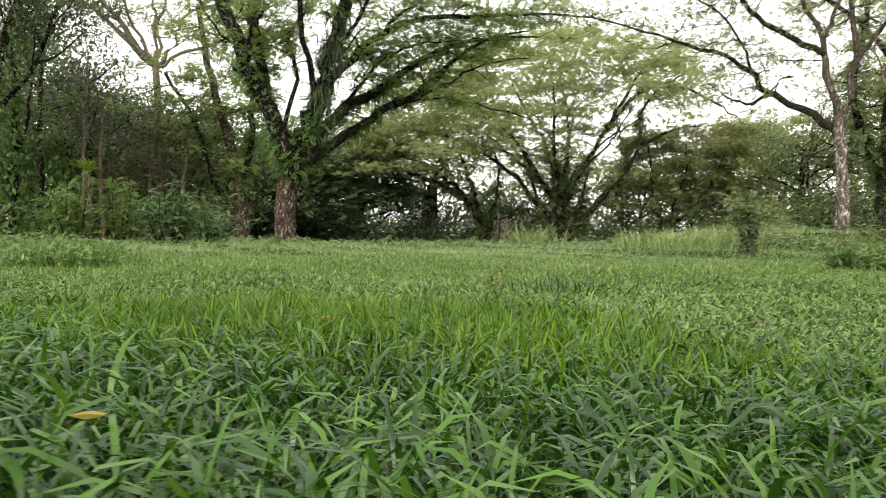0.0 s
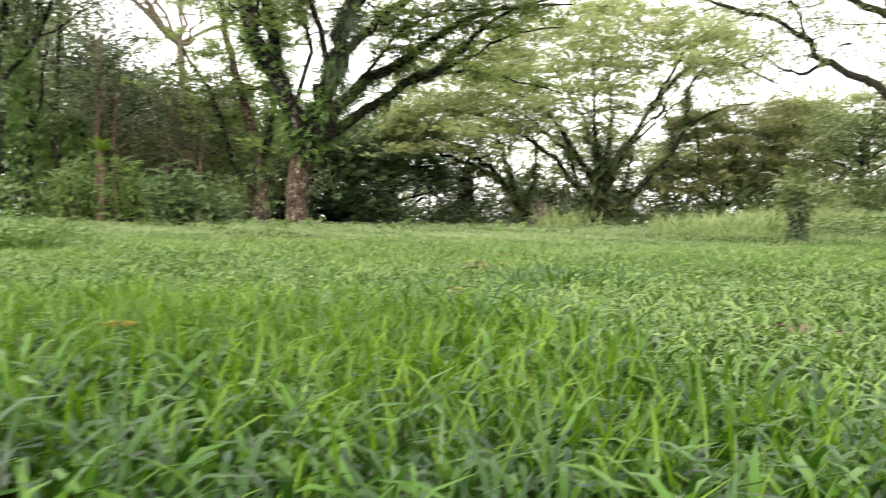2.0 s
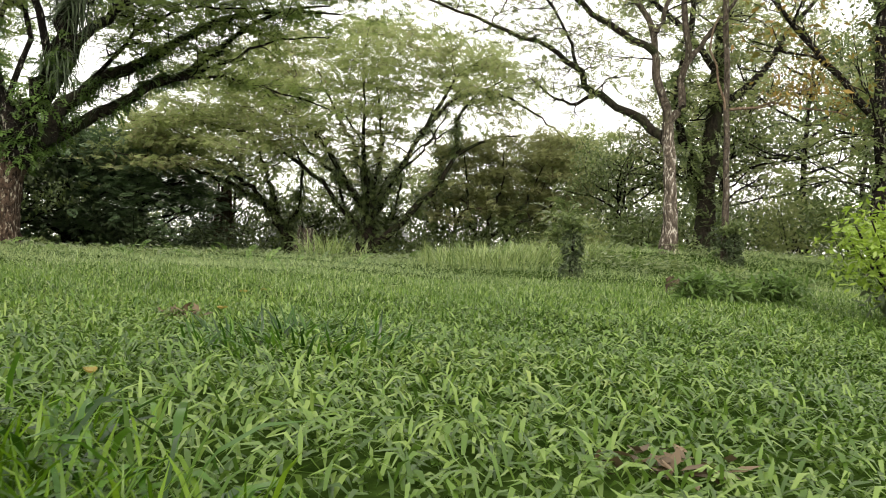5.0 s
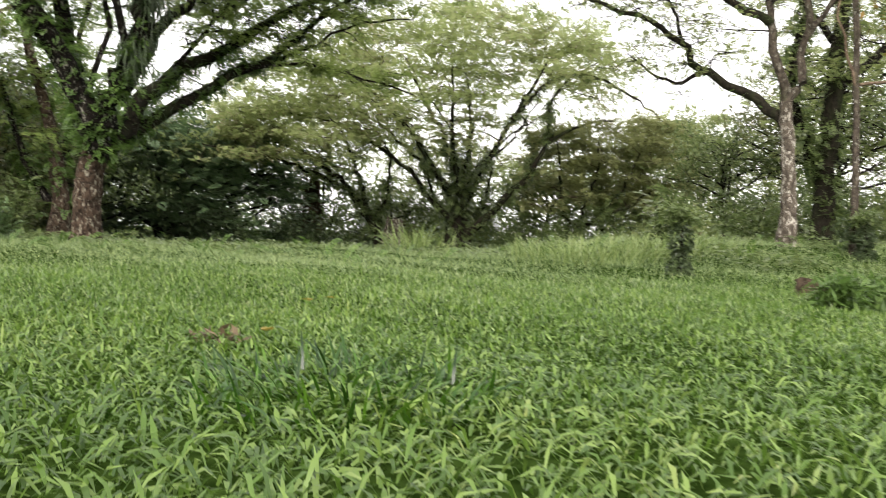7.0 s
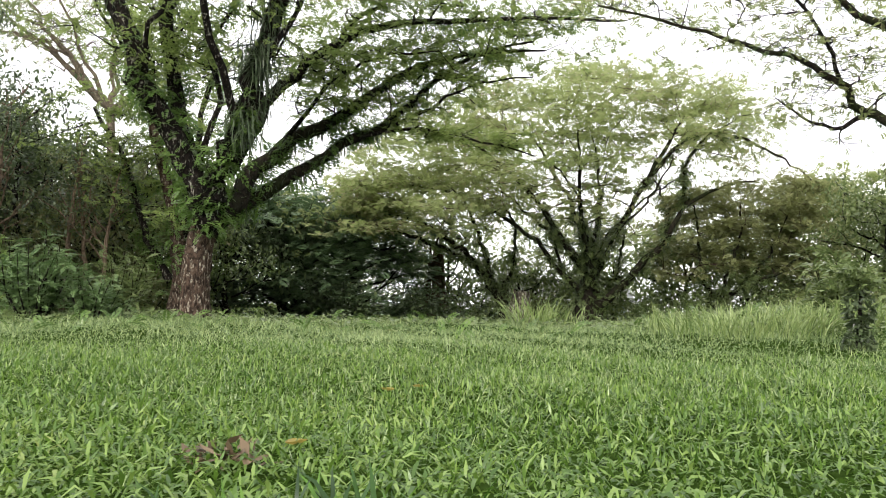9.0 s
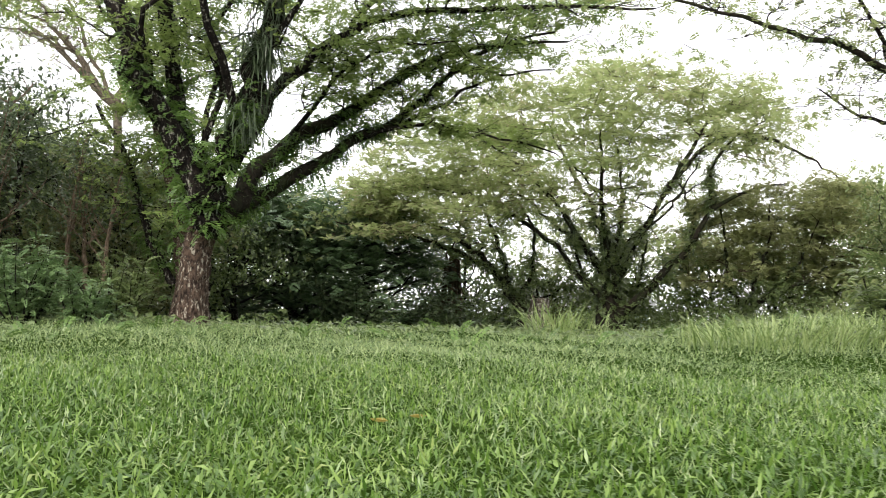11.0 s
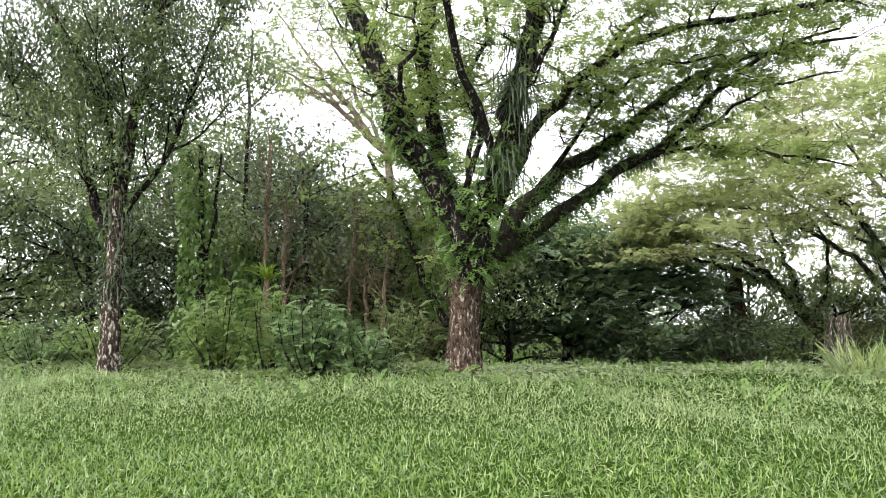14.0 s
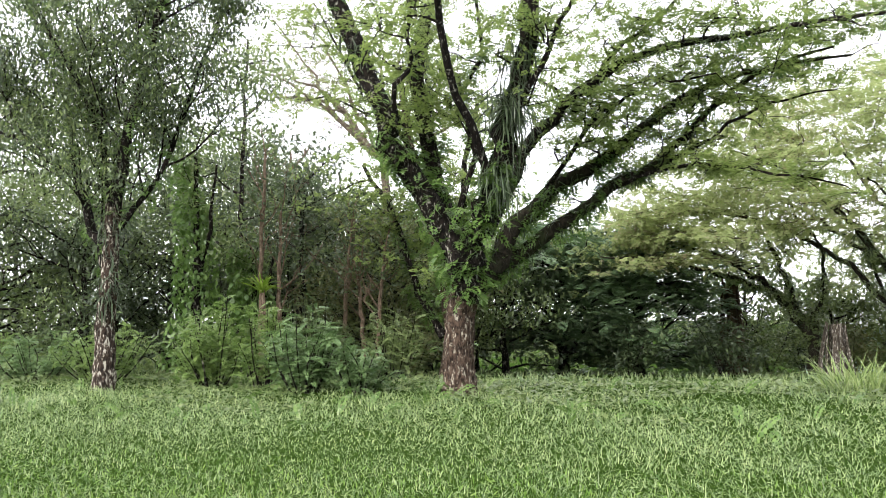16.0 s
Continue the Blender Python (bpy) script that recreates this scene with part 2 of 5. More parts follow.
def ribbons(geo, root, az, e0, droop, length, width, segs=3, fold=0.0):
    """Grass blades and strap leaves."""
    root = np.asarray(root, float)
    n = len(root)
    if not n:
        return
    s = np.linspace(0, 1, segs + 1)
    p, d = arc(root, az, e0, droop, length, s)
    az = np.asarray(az, float)
    twist = rng.normal(0, 0.8, n)
    side = np.stack([-np.sin(az), np.cos(az), np.sin(twist) * 0.6], -1)
    side = unit(side)[:, None]
    prof = np.clip(np.array([0.55 + 1.3 * x if x < 0.35 else 1.0 - ((x - 0.35) / 0.65) ** 2 * 0.94 for x in s]), 0.06, 1)
    w = 0.5 * np.asarray(width, float)[:, None, None] * prof[None, :, None]
    v = np.stack([p - side * w, p + side * w], 2)
    b = (np.arange(n) * (segs + 1) * 2)[:, None] + np.arange(segs)[None] * 2
    geo.add(v, np.stack([b, b + 1, b + 3, b + 2], -1))


def fronds(geo, root, az, e0, droop, length, width, pairs=6, leaflet=0.3, start=0.12):
    """Feathery leaves: pairs of leaflets along a drooping rib."""
    root = np.asarray(root, float)
    n = len(root)
    if not n:
        return
    s = np.linspace(start, 0.97, pairs)
    p, d = arc(root, az, e0, droop, length, s)
    az = np.asarray(az, float)
    side = np.stack([-np.sin(az), np.cos(az), rng.normal(0, 0.5, n)], -1)
    side = unit(side)[:, None]
    prof = (np.sin(np.pi * (0.15 + 0.8 * s)) ** 0.7)[None, :, None]
    L = np.asarray(width, float)[:, None, None] * prof
    wd = d * (np.asarray(length, float)[:, None, None] / pairs * leaflet * 1.6)
    for sg in (-1, 1):
        out = unit(side * sg + d * 0.45 + rng.normal(0, 0.12, (n, pairs, 3)))
        tip = p + out * L
        mid = p + out * L * 0.5
        v = np.stack([p, mid - wd, tip, mid + wd], 2)
        b = np.arange(n * pairs)[:, None] * 4
        geo.add(v, b + np.array([[0, 1, 2, 3]]))


def leaves(geo, c, size, ratio=0.45, tilt=0.7, down=0.0):
    """Loose leaves about the points c."""
    c = np.asarray(c, float)
    n = len(c)
    if not n:
        return
    az = rng.uniform(0, 2 * np.pi, n)
    el = rng.normal(-down, tilt * 0.6, n)
    d = np.stack([np.cos(el) * np.cos(az), np.cos(el) * np.sin(az), np.sin(el)], -1)
    side = unit(np.cross(d, np.array([0, 0, 1.0])) + rng.normal(0, tilt * 0.5, (n, 3)))
    L = (np.asarray(size) * rng.uniform(0.65, 1.25, n))[:, None]
    mid = c + d * L * 0.45
    w = side * L * ratio * 0.5
    v = np.stack([c, mid - w, c + d * L, mid + w], 1)
    geo.add(v, np.arange(n)[:, None] * 4 + np.array([[0, 1, 2, 3]]))


def smooth(a):
    a = np.clip(a, 0, 1)
    return a * a * (3 - 2 * a)


def ground_z(x, y):
    """The lie of the land: a meadow that climbs gently to the trees, with a knoll, and falls away behind them."""
    x, y = np.asarray(x, float), np.asarray(y, float)
    z = -0.36 + 0.25 * np.clip((y - 5) / 20, 0, 1)
    z = z + 0.5 * smooth((x - 3) / 6.5) * smooth((y - 16.5) / 6) * smooth((50 - y) / 22)
    z = z - 0.055 * np.clip(y - 27, 0, 60)
    z = z + 0.035 * np.sin(x * 0.9 + 1.3) * np.cos(y * 0.7 + 0.4) + 0.02 * np.sin(x * 2.3 + y * 1.7)
    return z


def gz(x, y):
    return float(ground_z(x, y))


# ---- ground ----
def ground():
    xs = np.concatenate([np.linspace(-400, -40, 14)[:-1], np.linspace(-40, 40, 109), np.linspace(40, 400, 14)[1:]])
    ys = np.concatenate([np.linspace(-400, -6, 12)[:-1], np.linspace(-6, 60, 100), np.linspace(60, 600, 16)[1:]])
    X, Y = np.meshgrid(xs, ys, indexing="ij")
    v = np.stack([X, Y, ground_z(X, Y)], -1)
    nx, ny = len(xs), len(ys)
    i, j = np.meshgrid(np.arange(nx - 1), np.arange(ny - 1), indexing="ij")
    b = i * ny + j
    g = Geo()
    g.add(v, np.stack([b, b + ny, b + ny + 1, b + 1], -1))
    tagged(g.put("ground", M_SOIL), "dark soil and thatch under the meadow grass", "ground", kind="structure")


ground()


# ---- grass ----
def scatter(x0, x1, y0, y1, per_m2, keep=None):
    n = int((x1 - x0) * (y1 - y0) * per_m2)
    x, y = rng.uniform(x0, x1, n), rng.uniform(y0, y1, n)
    if keep is not None:
        k = keep(x, y)
        x, y = x[k], y[k]
    return x, y


def patchy(x, y, f=1.0, seed=0.0):
    """A slow uneven field, 0 to 1."""
    return 0.5 + 0.25 * (np.sin(1.1 * f * x + 0.7 * f * y + seed) + np.sin(-0.8 * f * x + 1.3 * f * y + 2 * seed + 1) * np.cos(0.45 * f * x - 0.3 * f * y + seed))


def in_view(x, y):
    """The fan of meadow that the walk looks over."""
    return (x > -1.0 - 0.95 * np.maximum(y - 1.0, 0) - 0.3) & (x < 0.6 + 1.02 * np.maximum(y - 1.0, 0) + 0.3)


def tall_share(x, y):
    """Where the grass stands tall: the start of the walk, and a tongue that runs on ahead of it."""
    return np.clip(1 - smooth((y - 4.6 - 2.2 * smooth((1.2 - x) / 1.5)) / 1.4), 0, 1)


def young_share(x, y):
    """The bright tongue of young grass within the tall."""
    return smooth((y - 4.5) / 1.9) * smooth((1.9 - x) / 0.6) * smooth((x + 4) / 1.5) * (0.35 + 0.65 * patchy(x, y, 1.5, 3))


def grass():
    # tall, broad, arching blades where the walk begins
    g = Geo()
    x, y = scatter(-7, 8, 2.4, 8.6, 1080, lambda x, y: in_view(x, y) & (rng.uniform(size=len(x)) < tall_share(x, y) * (1 - 0.45 * young_share(x, y))))
    n = len(x)
    pt = patchy(x, y, 1.2, 0.4)
    tall = 0.15 + 0.15 * pt
    e0 = rng.uniform(0.75, 1.45, n)
    droop = rng.uniform(1.1, 2.7, n)
    root = np.stack([x, y, ground_z(x, y) + rng.uniform(-0.01, 0.16, n) * (tall / 0.3)], -1)
    ribbons(g, root, rng.uniform(0, 6.283, n), e0, droop, tall * rng.uniform(0.6, 1.3, n), rng.uniform(0.010, 0.023, n), 3)
    tagged(g.put("tall_grass", M_TALL), "tall broad-bladed green grass arching over in the meadow", "grass", kind="stuff")
    # upright young blades in a bright tongue
    g = Geo()
    x, y = scatter(-4, 1.9, 4.4, 8.2, 2300, lambda x, y: in_view(x, y) & (rng.uniform(size=len(x)) < tall_share(x, y) * young_share(x, y)))
    n = len(x)
    root = np.stack([x, y, ground_z(x, y) + rng.uniform(0, 0.1, n)], -1)
    ribbons(g, root, rng.uniform(0, 6.283, n), rng.uniform(0.95, 1.5, n), rng.uniform(0.3, 1.7, n), rng.uniform(0.12, 0.26, n), rng.uniform(0.007, 0.013, n), 3)
    tagged(g.put("young_grass", M_BRIGHT), "bright upright young grass among the taller blades", "grass", kind="stuff")
    # shorter broad blades over the middle of the meadow
    g = Geo()
    x, y = scatter(-10, 12, 4.5, 13.2, 900, lambda x, y: in_view(x, y) & (rng.uniform(size=len(x)) < (1 - 0.75 * tall_share(x, y)) * (1 - 0.6 * smooth((y - 11) / 2.2)) * (1 - 0.5 * smooth((np.abs(x - 1) - 4.5) / 3))))
    n = len(x)
    pt = patchy(x, y, 0.9, 2.0)
    ln = 0.062 + 0.048 * pt
    root = np.stack([x, y, ground_z(x, y) + rng.uniform(0.0, 0.06, n)], -1)
    ribbons(g, root, rng.uniform(0, 6.283, n), rng.uniform(0.3, 1.35, n), rng.uniform(0.8, 2.6, n), ln * rng.uniform(0.6, 1.4, n), rng.uniform(0.011, 0.020, n), 2)
    x, y = scatter(-14, 15, 10.5, 18, 820, lambda x, y: in_view(x, y) & (rng.uniform(size=len(x)) < smooth((y - 10.5) / 2) * (1 - 0.85 * smooth((y - 14.5) / 3.5))))
    n = len(x)
    c = np.stack([x, y, ground_z(x, y) + rng.uniform(0.01, 0.07, n)], -1)
    leaves(g, c, 0.066, 0.2, 0.9, -0.7)
    tagged(g.put("short_grass", M_SHORT), "short broad-bladed lawn grass with pale sheen", "grass", kind="stuff")
    # far meadow, its blades coloured paler for the sheen of a grazing view
    g = Geo()
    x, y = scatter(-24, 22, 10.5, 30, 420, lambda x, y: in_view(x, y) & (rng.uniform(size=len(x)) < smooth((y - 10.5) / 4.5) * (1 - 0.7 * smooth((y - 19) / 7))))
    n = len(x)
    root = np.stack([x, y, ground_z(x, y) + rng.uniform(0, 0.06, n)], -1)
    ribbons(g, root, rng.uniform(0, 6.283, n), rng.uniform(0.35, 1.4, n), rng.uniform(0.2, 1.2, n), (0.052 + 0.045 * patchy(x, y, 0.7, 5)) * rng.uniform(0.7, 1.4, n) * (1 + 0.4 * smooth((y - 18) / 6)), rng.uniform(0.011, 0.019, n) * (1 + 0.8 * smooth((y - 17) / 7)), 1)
    x, y = scatter(-40, 42, 29, 50, 9)
    n = len(x)
    root = np.stack([x, y, ground_z(x, y)], -1)
    ribbons(g, root, rng.uniform(0, 6.283, n), rng.uniform(0.7, 1.5, n), rng.uniform(0.2, 1.0, n), rng.uniform(0.15, 0.3, n), rng.uniform(0.05, 0.09, n), 1)
    x, y = scatter(-26, 28, -5, 24, 11, lambda x, y: ~in_view(x, y))
    n = len(x)
    root = np.stack([x, y, ground_z(x, y)], -1)
    ribbons(g, root, rng.uniform(0, 6.283, n), rng.uniform(0.3, 1.2, n), rng.uniform(0.2, 1.2, n), rng.uniform(0.15, 0.35, n), rng.uniform(0.04, 0.08, n), 1)
    tagged(g.put("far_grass", M_FARG), "soft grass at the meadow's far side, grazing sheen put into its light green", "grass", kind="stuff")


grass()


def tuft(name, x, y, r, n, length, width, material, label, spread=0.5, category="grass clump", segs=4):
    base = np.array([x, y, gz(x, y)])
    g = Geo()
    a, q = rng.uniform(0, 6.283, n), r * np.sqrt(rng.uniform(size=n))
    px, py = x + q * np.cos(a), y + q * np.sin(a)
    root = np.stack([px, py, ground_z(px, py) - 0.01], -1)
    ribbons(g, root, a + rng.normal(0, 0.9, n), rng.uniform(1.5 - spread, 1.5, n), rng.uniform(0.4, 1.5, n), length * rng.uniform(0.55, 1.15, n), width * rng.uniform(0.7, 1.2, n), segs)
    return tagged(g.put(name, material, None, base), label, category, kind="stuff")


# ---- trees ----
def thing(name, base, label, category, group=""):
    e = new(name)
    e.location = base
    return tagged(e, label, category, group)


class Tree:
    """A trunk, limbs as parts, twigs, and a crown of feathery or plain leaves."""

    def __init__(self, name, x, y, label, category="tree", group="", z=None):
        self.base = np.array([x, y, gz(x, y) - 0.05 if z is None else z])
        self.ob = thing(name, tuple(self.base), label, category, group)
        self.twigs, self.tips, self.paths = Geo(), [], []

    def stem(self, part, pts, r0, r1, material, sides=10, n=14, flare=0.0, wobble=0.03, rough=0.05, flute=0.0, label=""):
        """One limb through control points given in world metres."""
        p = spline(pts, n)
        p[1:-1] += rng.normal(0, wobble, (n - 2, 3)) * np.linspace(1, 0.6, n - 2)[:, None]
        s = np.linspace(0, 1, n)
        r = r0 + (r1 - r0) * s ** 0.85
        if flare:
            r = r * (1 + flare * np.exp(-s * 9))
        g = Geo()
        tube(g, p, r, sides, rough, flute)
        g.put(part, material, self.ob, self.base, label=label)
        self.paths.append((p, r))
        return p, r

    def grow(self, p0, d, length, radius, depth, up=0.15, spread=0.75, kids=4, bend=0.16):
        """Twigs that branch again and end in leaves."""
        n = 5
        pts, d = [np.asarray(p0, float)], unit(d)
        for _ in range(n):
            d = unit(d + rng.normal(0, bend, 3) + np.array([0, 0, up * 0.3]))
            pts.append(pts[-1] + d * length / n)
        pts = np.array(pts)
        tube(self.twigs, pts, np.linspace(radius, radius * 0.35, n + 1), 4 if depth else 3)
        if depth == 0:
            self.tips += [pts[-1], pts[-2], pts[-3]]
            return
        for k in range(kids):
            i = rng.integers(2, n + 1)
            side = unit(np.cross(d, rng.normal(0, 1, 3)))
            side[2] *= 0.5
            self.grow(pts[i], unit(d + side * spread + np.array([0, 0, up])), length * rng.uniform(0.45, 0.75), radius * 0.5, depth - 1, up, spread, kids, bend)
        self.tips.append(pts[-1])

    def branch_out(self, path, count, lo=0.35, length=1.6, radius=0.035, depth=1, up=0.2, kids=4, spread=0.75, flat=0.6, forward=0.7):
        p, r = path
        t = unit(np.gradient(p, axis=0))
        for s in np.linspace(lo, 1.0, count):
            i = min(int(s * (len(p) - 1)), len(p) - 1)
            o = rng.normal(0, 1, 3)
            o[2] = abs(o[2]) * (1 - flat) + up
            d = unit(t[i] * forward + unit(o))
            self.grow(p[i], d, length * rng.uniform(0.7, 1.3) * (1.1 - 0.4 * s), min(radius, r[i] * 0.6), depth, up, spread, kids)

    def around(self, paths, count, spread, lift=0.25, lo=0.35):
        """Places for sprays of leaves, strewn along the outer part of limbs."""
        out = []
        for p, r in paths:
            f = rng.uniform(lo, 1.0, count) * (len(p) - 1.001)
            i = f.astype(int)
            c = p[i] + (p[i + 1] - p[i]) * (f - i)[:, None]
            out.append(c + rng.normal(0, 1, (count, 3)) * np.array([spread, spread, spread * 0.45]) + np.array([0, 0, lift]))
        return np.concatenate(out)

    def pads(self, centers, leaf, fork, per_pad=50, radius=0.7, flat=0.14, size=0.28, thick=0.035, pairs=4, twiglets=5, name="foliage", skip=1, leaflet=0.5):
        """Flat sprays of feathery leaves, each on a twig that springs from the nearest wood grown so far."""
        fork = np.asarray(fork, float)
        pool = np.concatenate([p[len(p) // 4:] for p, r in self.paths[skip:]])
        rad = np.concatenate([r[len(r) // 4:] * 0.6 for p, r in self.paths[skip:]])
        ends = []
        for c in centers[np.argsort(np.linalg.norm(centers - fork, axis=1))]:
            far = np.linalg.norm(pool - fork, axis=1) - np.linalg.norm(c - fork)
            d = np.linalg.norm(pool - c, axis=1) + 0.7 * np.maximum(far, 0) + 0.6 * np.maximum(pool[:, 2] - c[2], 0)
            i = int(np.argmin(d))
            a, r0 = pool[i], min(thick, rad[i])
            gap = np.linalg.norm(c - a)
            pts = spline([a, a + (c - a) * 0.5 + rng.normal(0, 0.09, 3) * gap + np.array([0, 0, 0.05 * gap]), c], 7)
            tube(self.twigs, pts, np.linspace(r0, max(r0 * 0.45, 0.006), 7), 3)
            pool = np.vstack([pool, pts[2:]])
            rad = np.concatenate([rad, np.full(5, r0 * 0.75)])
            ends.append(c)
            for k in range(twiglets):
                g = rng.uniform(0, 6.283)
                e = c + np.array([np.cos(g), np.sin(g), rng.normal(0.1, 0.25)]) * radius * rng.uniform(0.5, 1.1)
                q = spline([pts[4 + k % 3], (pts[5] + e) / 2 + rng.normal(0, 0.05, 3), e], 4)
                tube(self.twigs, q, np.linspace(max(r0 * 0.4, 0.006), 0.004, 4), 3)
                ends.append(e)
        if not per_pad:
            return
        k = max(1, per_pad // (twiglets + 1))
        c = np.repeat(np.array(ends), k, 0)
        n = len(c)
        c = c + rng.normal(0, 0.36, (n, 3)) * np.array([radius, radius, radius * flat])
        L = size * rng.uniform(0.6, 1.25, n)
        g = Geo()
        fronds(g, c, rng.uniform(0, 6.283, n), rng.normal(0.0, 0.4, n), rng.uniform(0.0, 0.8, n), L, L * 0.42, pairs, leaflet)
        g.put(name, leaf, self.ob, self.base, smooth=False, kind="stuff")

    def finish_twigs(self, material):
        if self.twigs.n:
            self.twigs.put("twig_spray", material, self.ob, self.base, kind="stuff")

    def feather(self, material, per_tip=9, spread=0.28, size=0.26, pairs=5, name="foliage", flat=0.35, leaflet=0.42):
        c = np.repeat(np.array(self.tips), per_tip, 0)
        n = len(c)
        c = c + rng.normal(0, 1, (n, 3)) * np.array([spread, spread, spread * flat])
        L = size * rng.uniform(0.7, 1.3, n)
        g = Geo()
        fronds(g, c, rng.uniform(0, 6.283, n), rng.normal(0.1, 0.25, n), rng.uniform(0.0, 0.7, n), L, L * 0.42, pairs, leaflet)
        g.put(name, material, self.ob, self.base, smooth=False, kind="stuff")

    def leafage(self, material, per_tip=25, spread=0.35, size=0.11, ratio=0.5, name="foliage", flat=0.8, down=0.3, extra=None):
        t = np.array(self.tips if extra is None else list(self.tips) + list(extra))
        c = np.repeat(t, per_tip, 0)
        n = len(c)
        c = c + rng.normal(0, 1, (n, 3)) * np.array([spread, spread, spread * flat])
        c = c[c[:, 2] > ground_z(c[:, 0], c[:, 1]) + 0.05]
        g = Geo()
        leaves(g, c, size, ratio, 0.9, down)
        g.put(name, material, self.ob, self.base, smooth=False, kind="stuff")

    def climbers(self, paths, count, material, name="climbing_fern", length=0.35, width=0.1, hang=False, lo=0.0, hi=1.0, label="", off=1.0):
        """Ferns or straps rooted along limbs."""
        roots = []
        for p, r in paths:
            s = rng.uniform(lo, hi, count) * (len(p) - 1.001)
            i = s.astype(int)
            f = (s - i)[:, None]
            c = p[i] * (1 - f) + p[i + 1] * f
            roots.append(c + unit(rng.normal(0, 1, (count, 3))) * (r[i] * off)[:, None])
        c = np.concatenate(roots)
        n = len(c)
        L = length * rng.uniform(0.5, 1.3, n)
        g = Geo()
        if hang:
            ribbons(g, c, rng.uniform(0, 6.283, n), rng.uniform(-0.9, 0.5, n), rng.uniform(0.9, 1.8, n), L, width * rng.uniform(0.6, 1.2, n), 4)
        else:
            fronds(g, c, rng.uniform(0, 6.283, n), rng.uniform(-0.6, 0.8, n), rng.uniform(0.4, 1.6, n), L, L * 0.2 + width * 0.3, 7, 0.32)
        g.put(name, material, self.ob, self.base, smooth=False, label=label, kind="stuff")


def rain_tree_main():
    t = Tree("rain_tree", -4.0, 25.0, "large spreading rain tree with dark fern-hung limbs and flaking trunk", "tree", "rain trees", z=-0.18)
    f = np.array([-3.85, 24.95, 1.95])
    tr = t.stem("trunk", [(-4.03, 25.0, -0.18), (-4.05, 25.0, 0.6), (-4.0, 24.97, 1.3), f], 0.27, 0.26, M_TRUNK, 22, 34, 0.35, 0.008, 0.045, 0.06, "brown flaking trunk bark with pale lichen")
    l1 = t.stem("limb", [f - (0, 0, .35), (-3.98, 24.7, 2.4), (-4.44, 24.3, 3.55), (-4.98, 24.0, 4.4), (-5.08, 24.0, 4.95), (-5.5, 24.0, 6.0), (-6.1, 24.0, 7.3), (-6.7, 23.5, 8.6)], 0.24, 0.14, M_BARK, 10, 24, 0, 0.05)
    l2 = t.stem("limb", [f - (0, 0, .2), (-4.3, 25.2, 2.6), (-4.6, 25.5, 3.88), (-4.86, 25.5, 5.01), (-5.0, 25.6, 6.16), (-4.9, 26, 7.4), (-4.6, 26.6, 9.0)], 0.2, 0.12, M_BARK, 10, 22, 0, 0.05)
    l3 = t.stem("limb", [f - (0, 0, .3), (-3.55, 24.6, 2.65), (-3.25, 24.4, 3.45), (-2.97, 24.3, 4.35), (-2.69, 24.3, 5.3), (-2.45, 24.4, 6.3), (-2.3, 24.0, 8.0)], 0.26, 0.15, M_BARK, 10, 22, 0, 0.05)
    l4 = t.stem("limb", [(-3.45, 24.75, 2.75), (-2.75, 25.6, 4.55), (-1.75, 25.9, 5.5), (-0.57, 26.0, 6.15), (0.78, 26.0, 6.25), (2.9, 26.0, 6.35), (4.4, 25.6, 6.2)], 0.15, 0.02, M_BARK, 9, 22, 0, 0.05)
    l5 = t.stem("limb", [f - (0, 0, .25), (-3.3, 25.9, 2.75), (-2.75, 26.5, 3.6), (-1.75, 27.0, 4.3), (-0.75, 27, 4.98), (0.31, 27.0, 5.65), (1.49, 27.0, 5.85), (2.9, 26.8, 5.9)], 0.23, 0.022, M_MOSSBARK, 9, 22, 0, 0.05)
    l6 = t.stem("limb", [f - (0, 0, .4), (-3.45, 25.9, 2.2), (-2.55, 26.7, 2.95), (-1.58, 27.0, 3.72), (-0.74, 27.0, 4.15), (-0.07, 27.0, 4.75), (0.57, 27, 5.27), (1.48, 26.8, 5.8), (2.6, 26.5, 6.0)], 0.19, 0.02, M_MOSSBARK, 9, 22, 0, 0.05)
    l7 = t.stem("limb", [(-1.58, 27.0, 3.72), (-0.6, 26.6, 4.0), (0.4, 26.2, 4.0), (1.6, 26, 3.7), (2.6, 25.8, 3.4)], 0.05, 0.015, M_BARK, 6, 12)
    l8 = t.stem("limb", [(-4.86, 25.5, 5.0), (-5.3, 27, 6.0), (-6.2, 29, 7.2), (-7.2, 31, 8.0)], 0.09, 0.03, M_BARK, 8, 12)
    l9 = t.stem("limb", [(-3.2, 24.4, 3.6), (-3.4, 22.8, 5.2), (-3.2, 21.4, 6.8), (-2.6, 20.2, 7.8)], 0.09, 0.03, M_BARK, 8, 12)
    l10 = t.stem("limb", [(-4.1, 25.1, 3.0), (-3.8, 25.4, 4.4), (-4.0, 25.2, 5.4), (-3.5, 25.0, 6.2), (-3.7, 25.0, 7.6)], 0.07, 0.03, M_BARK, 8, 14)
    more = []
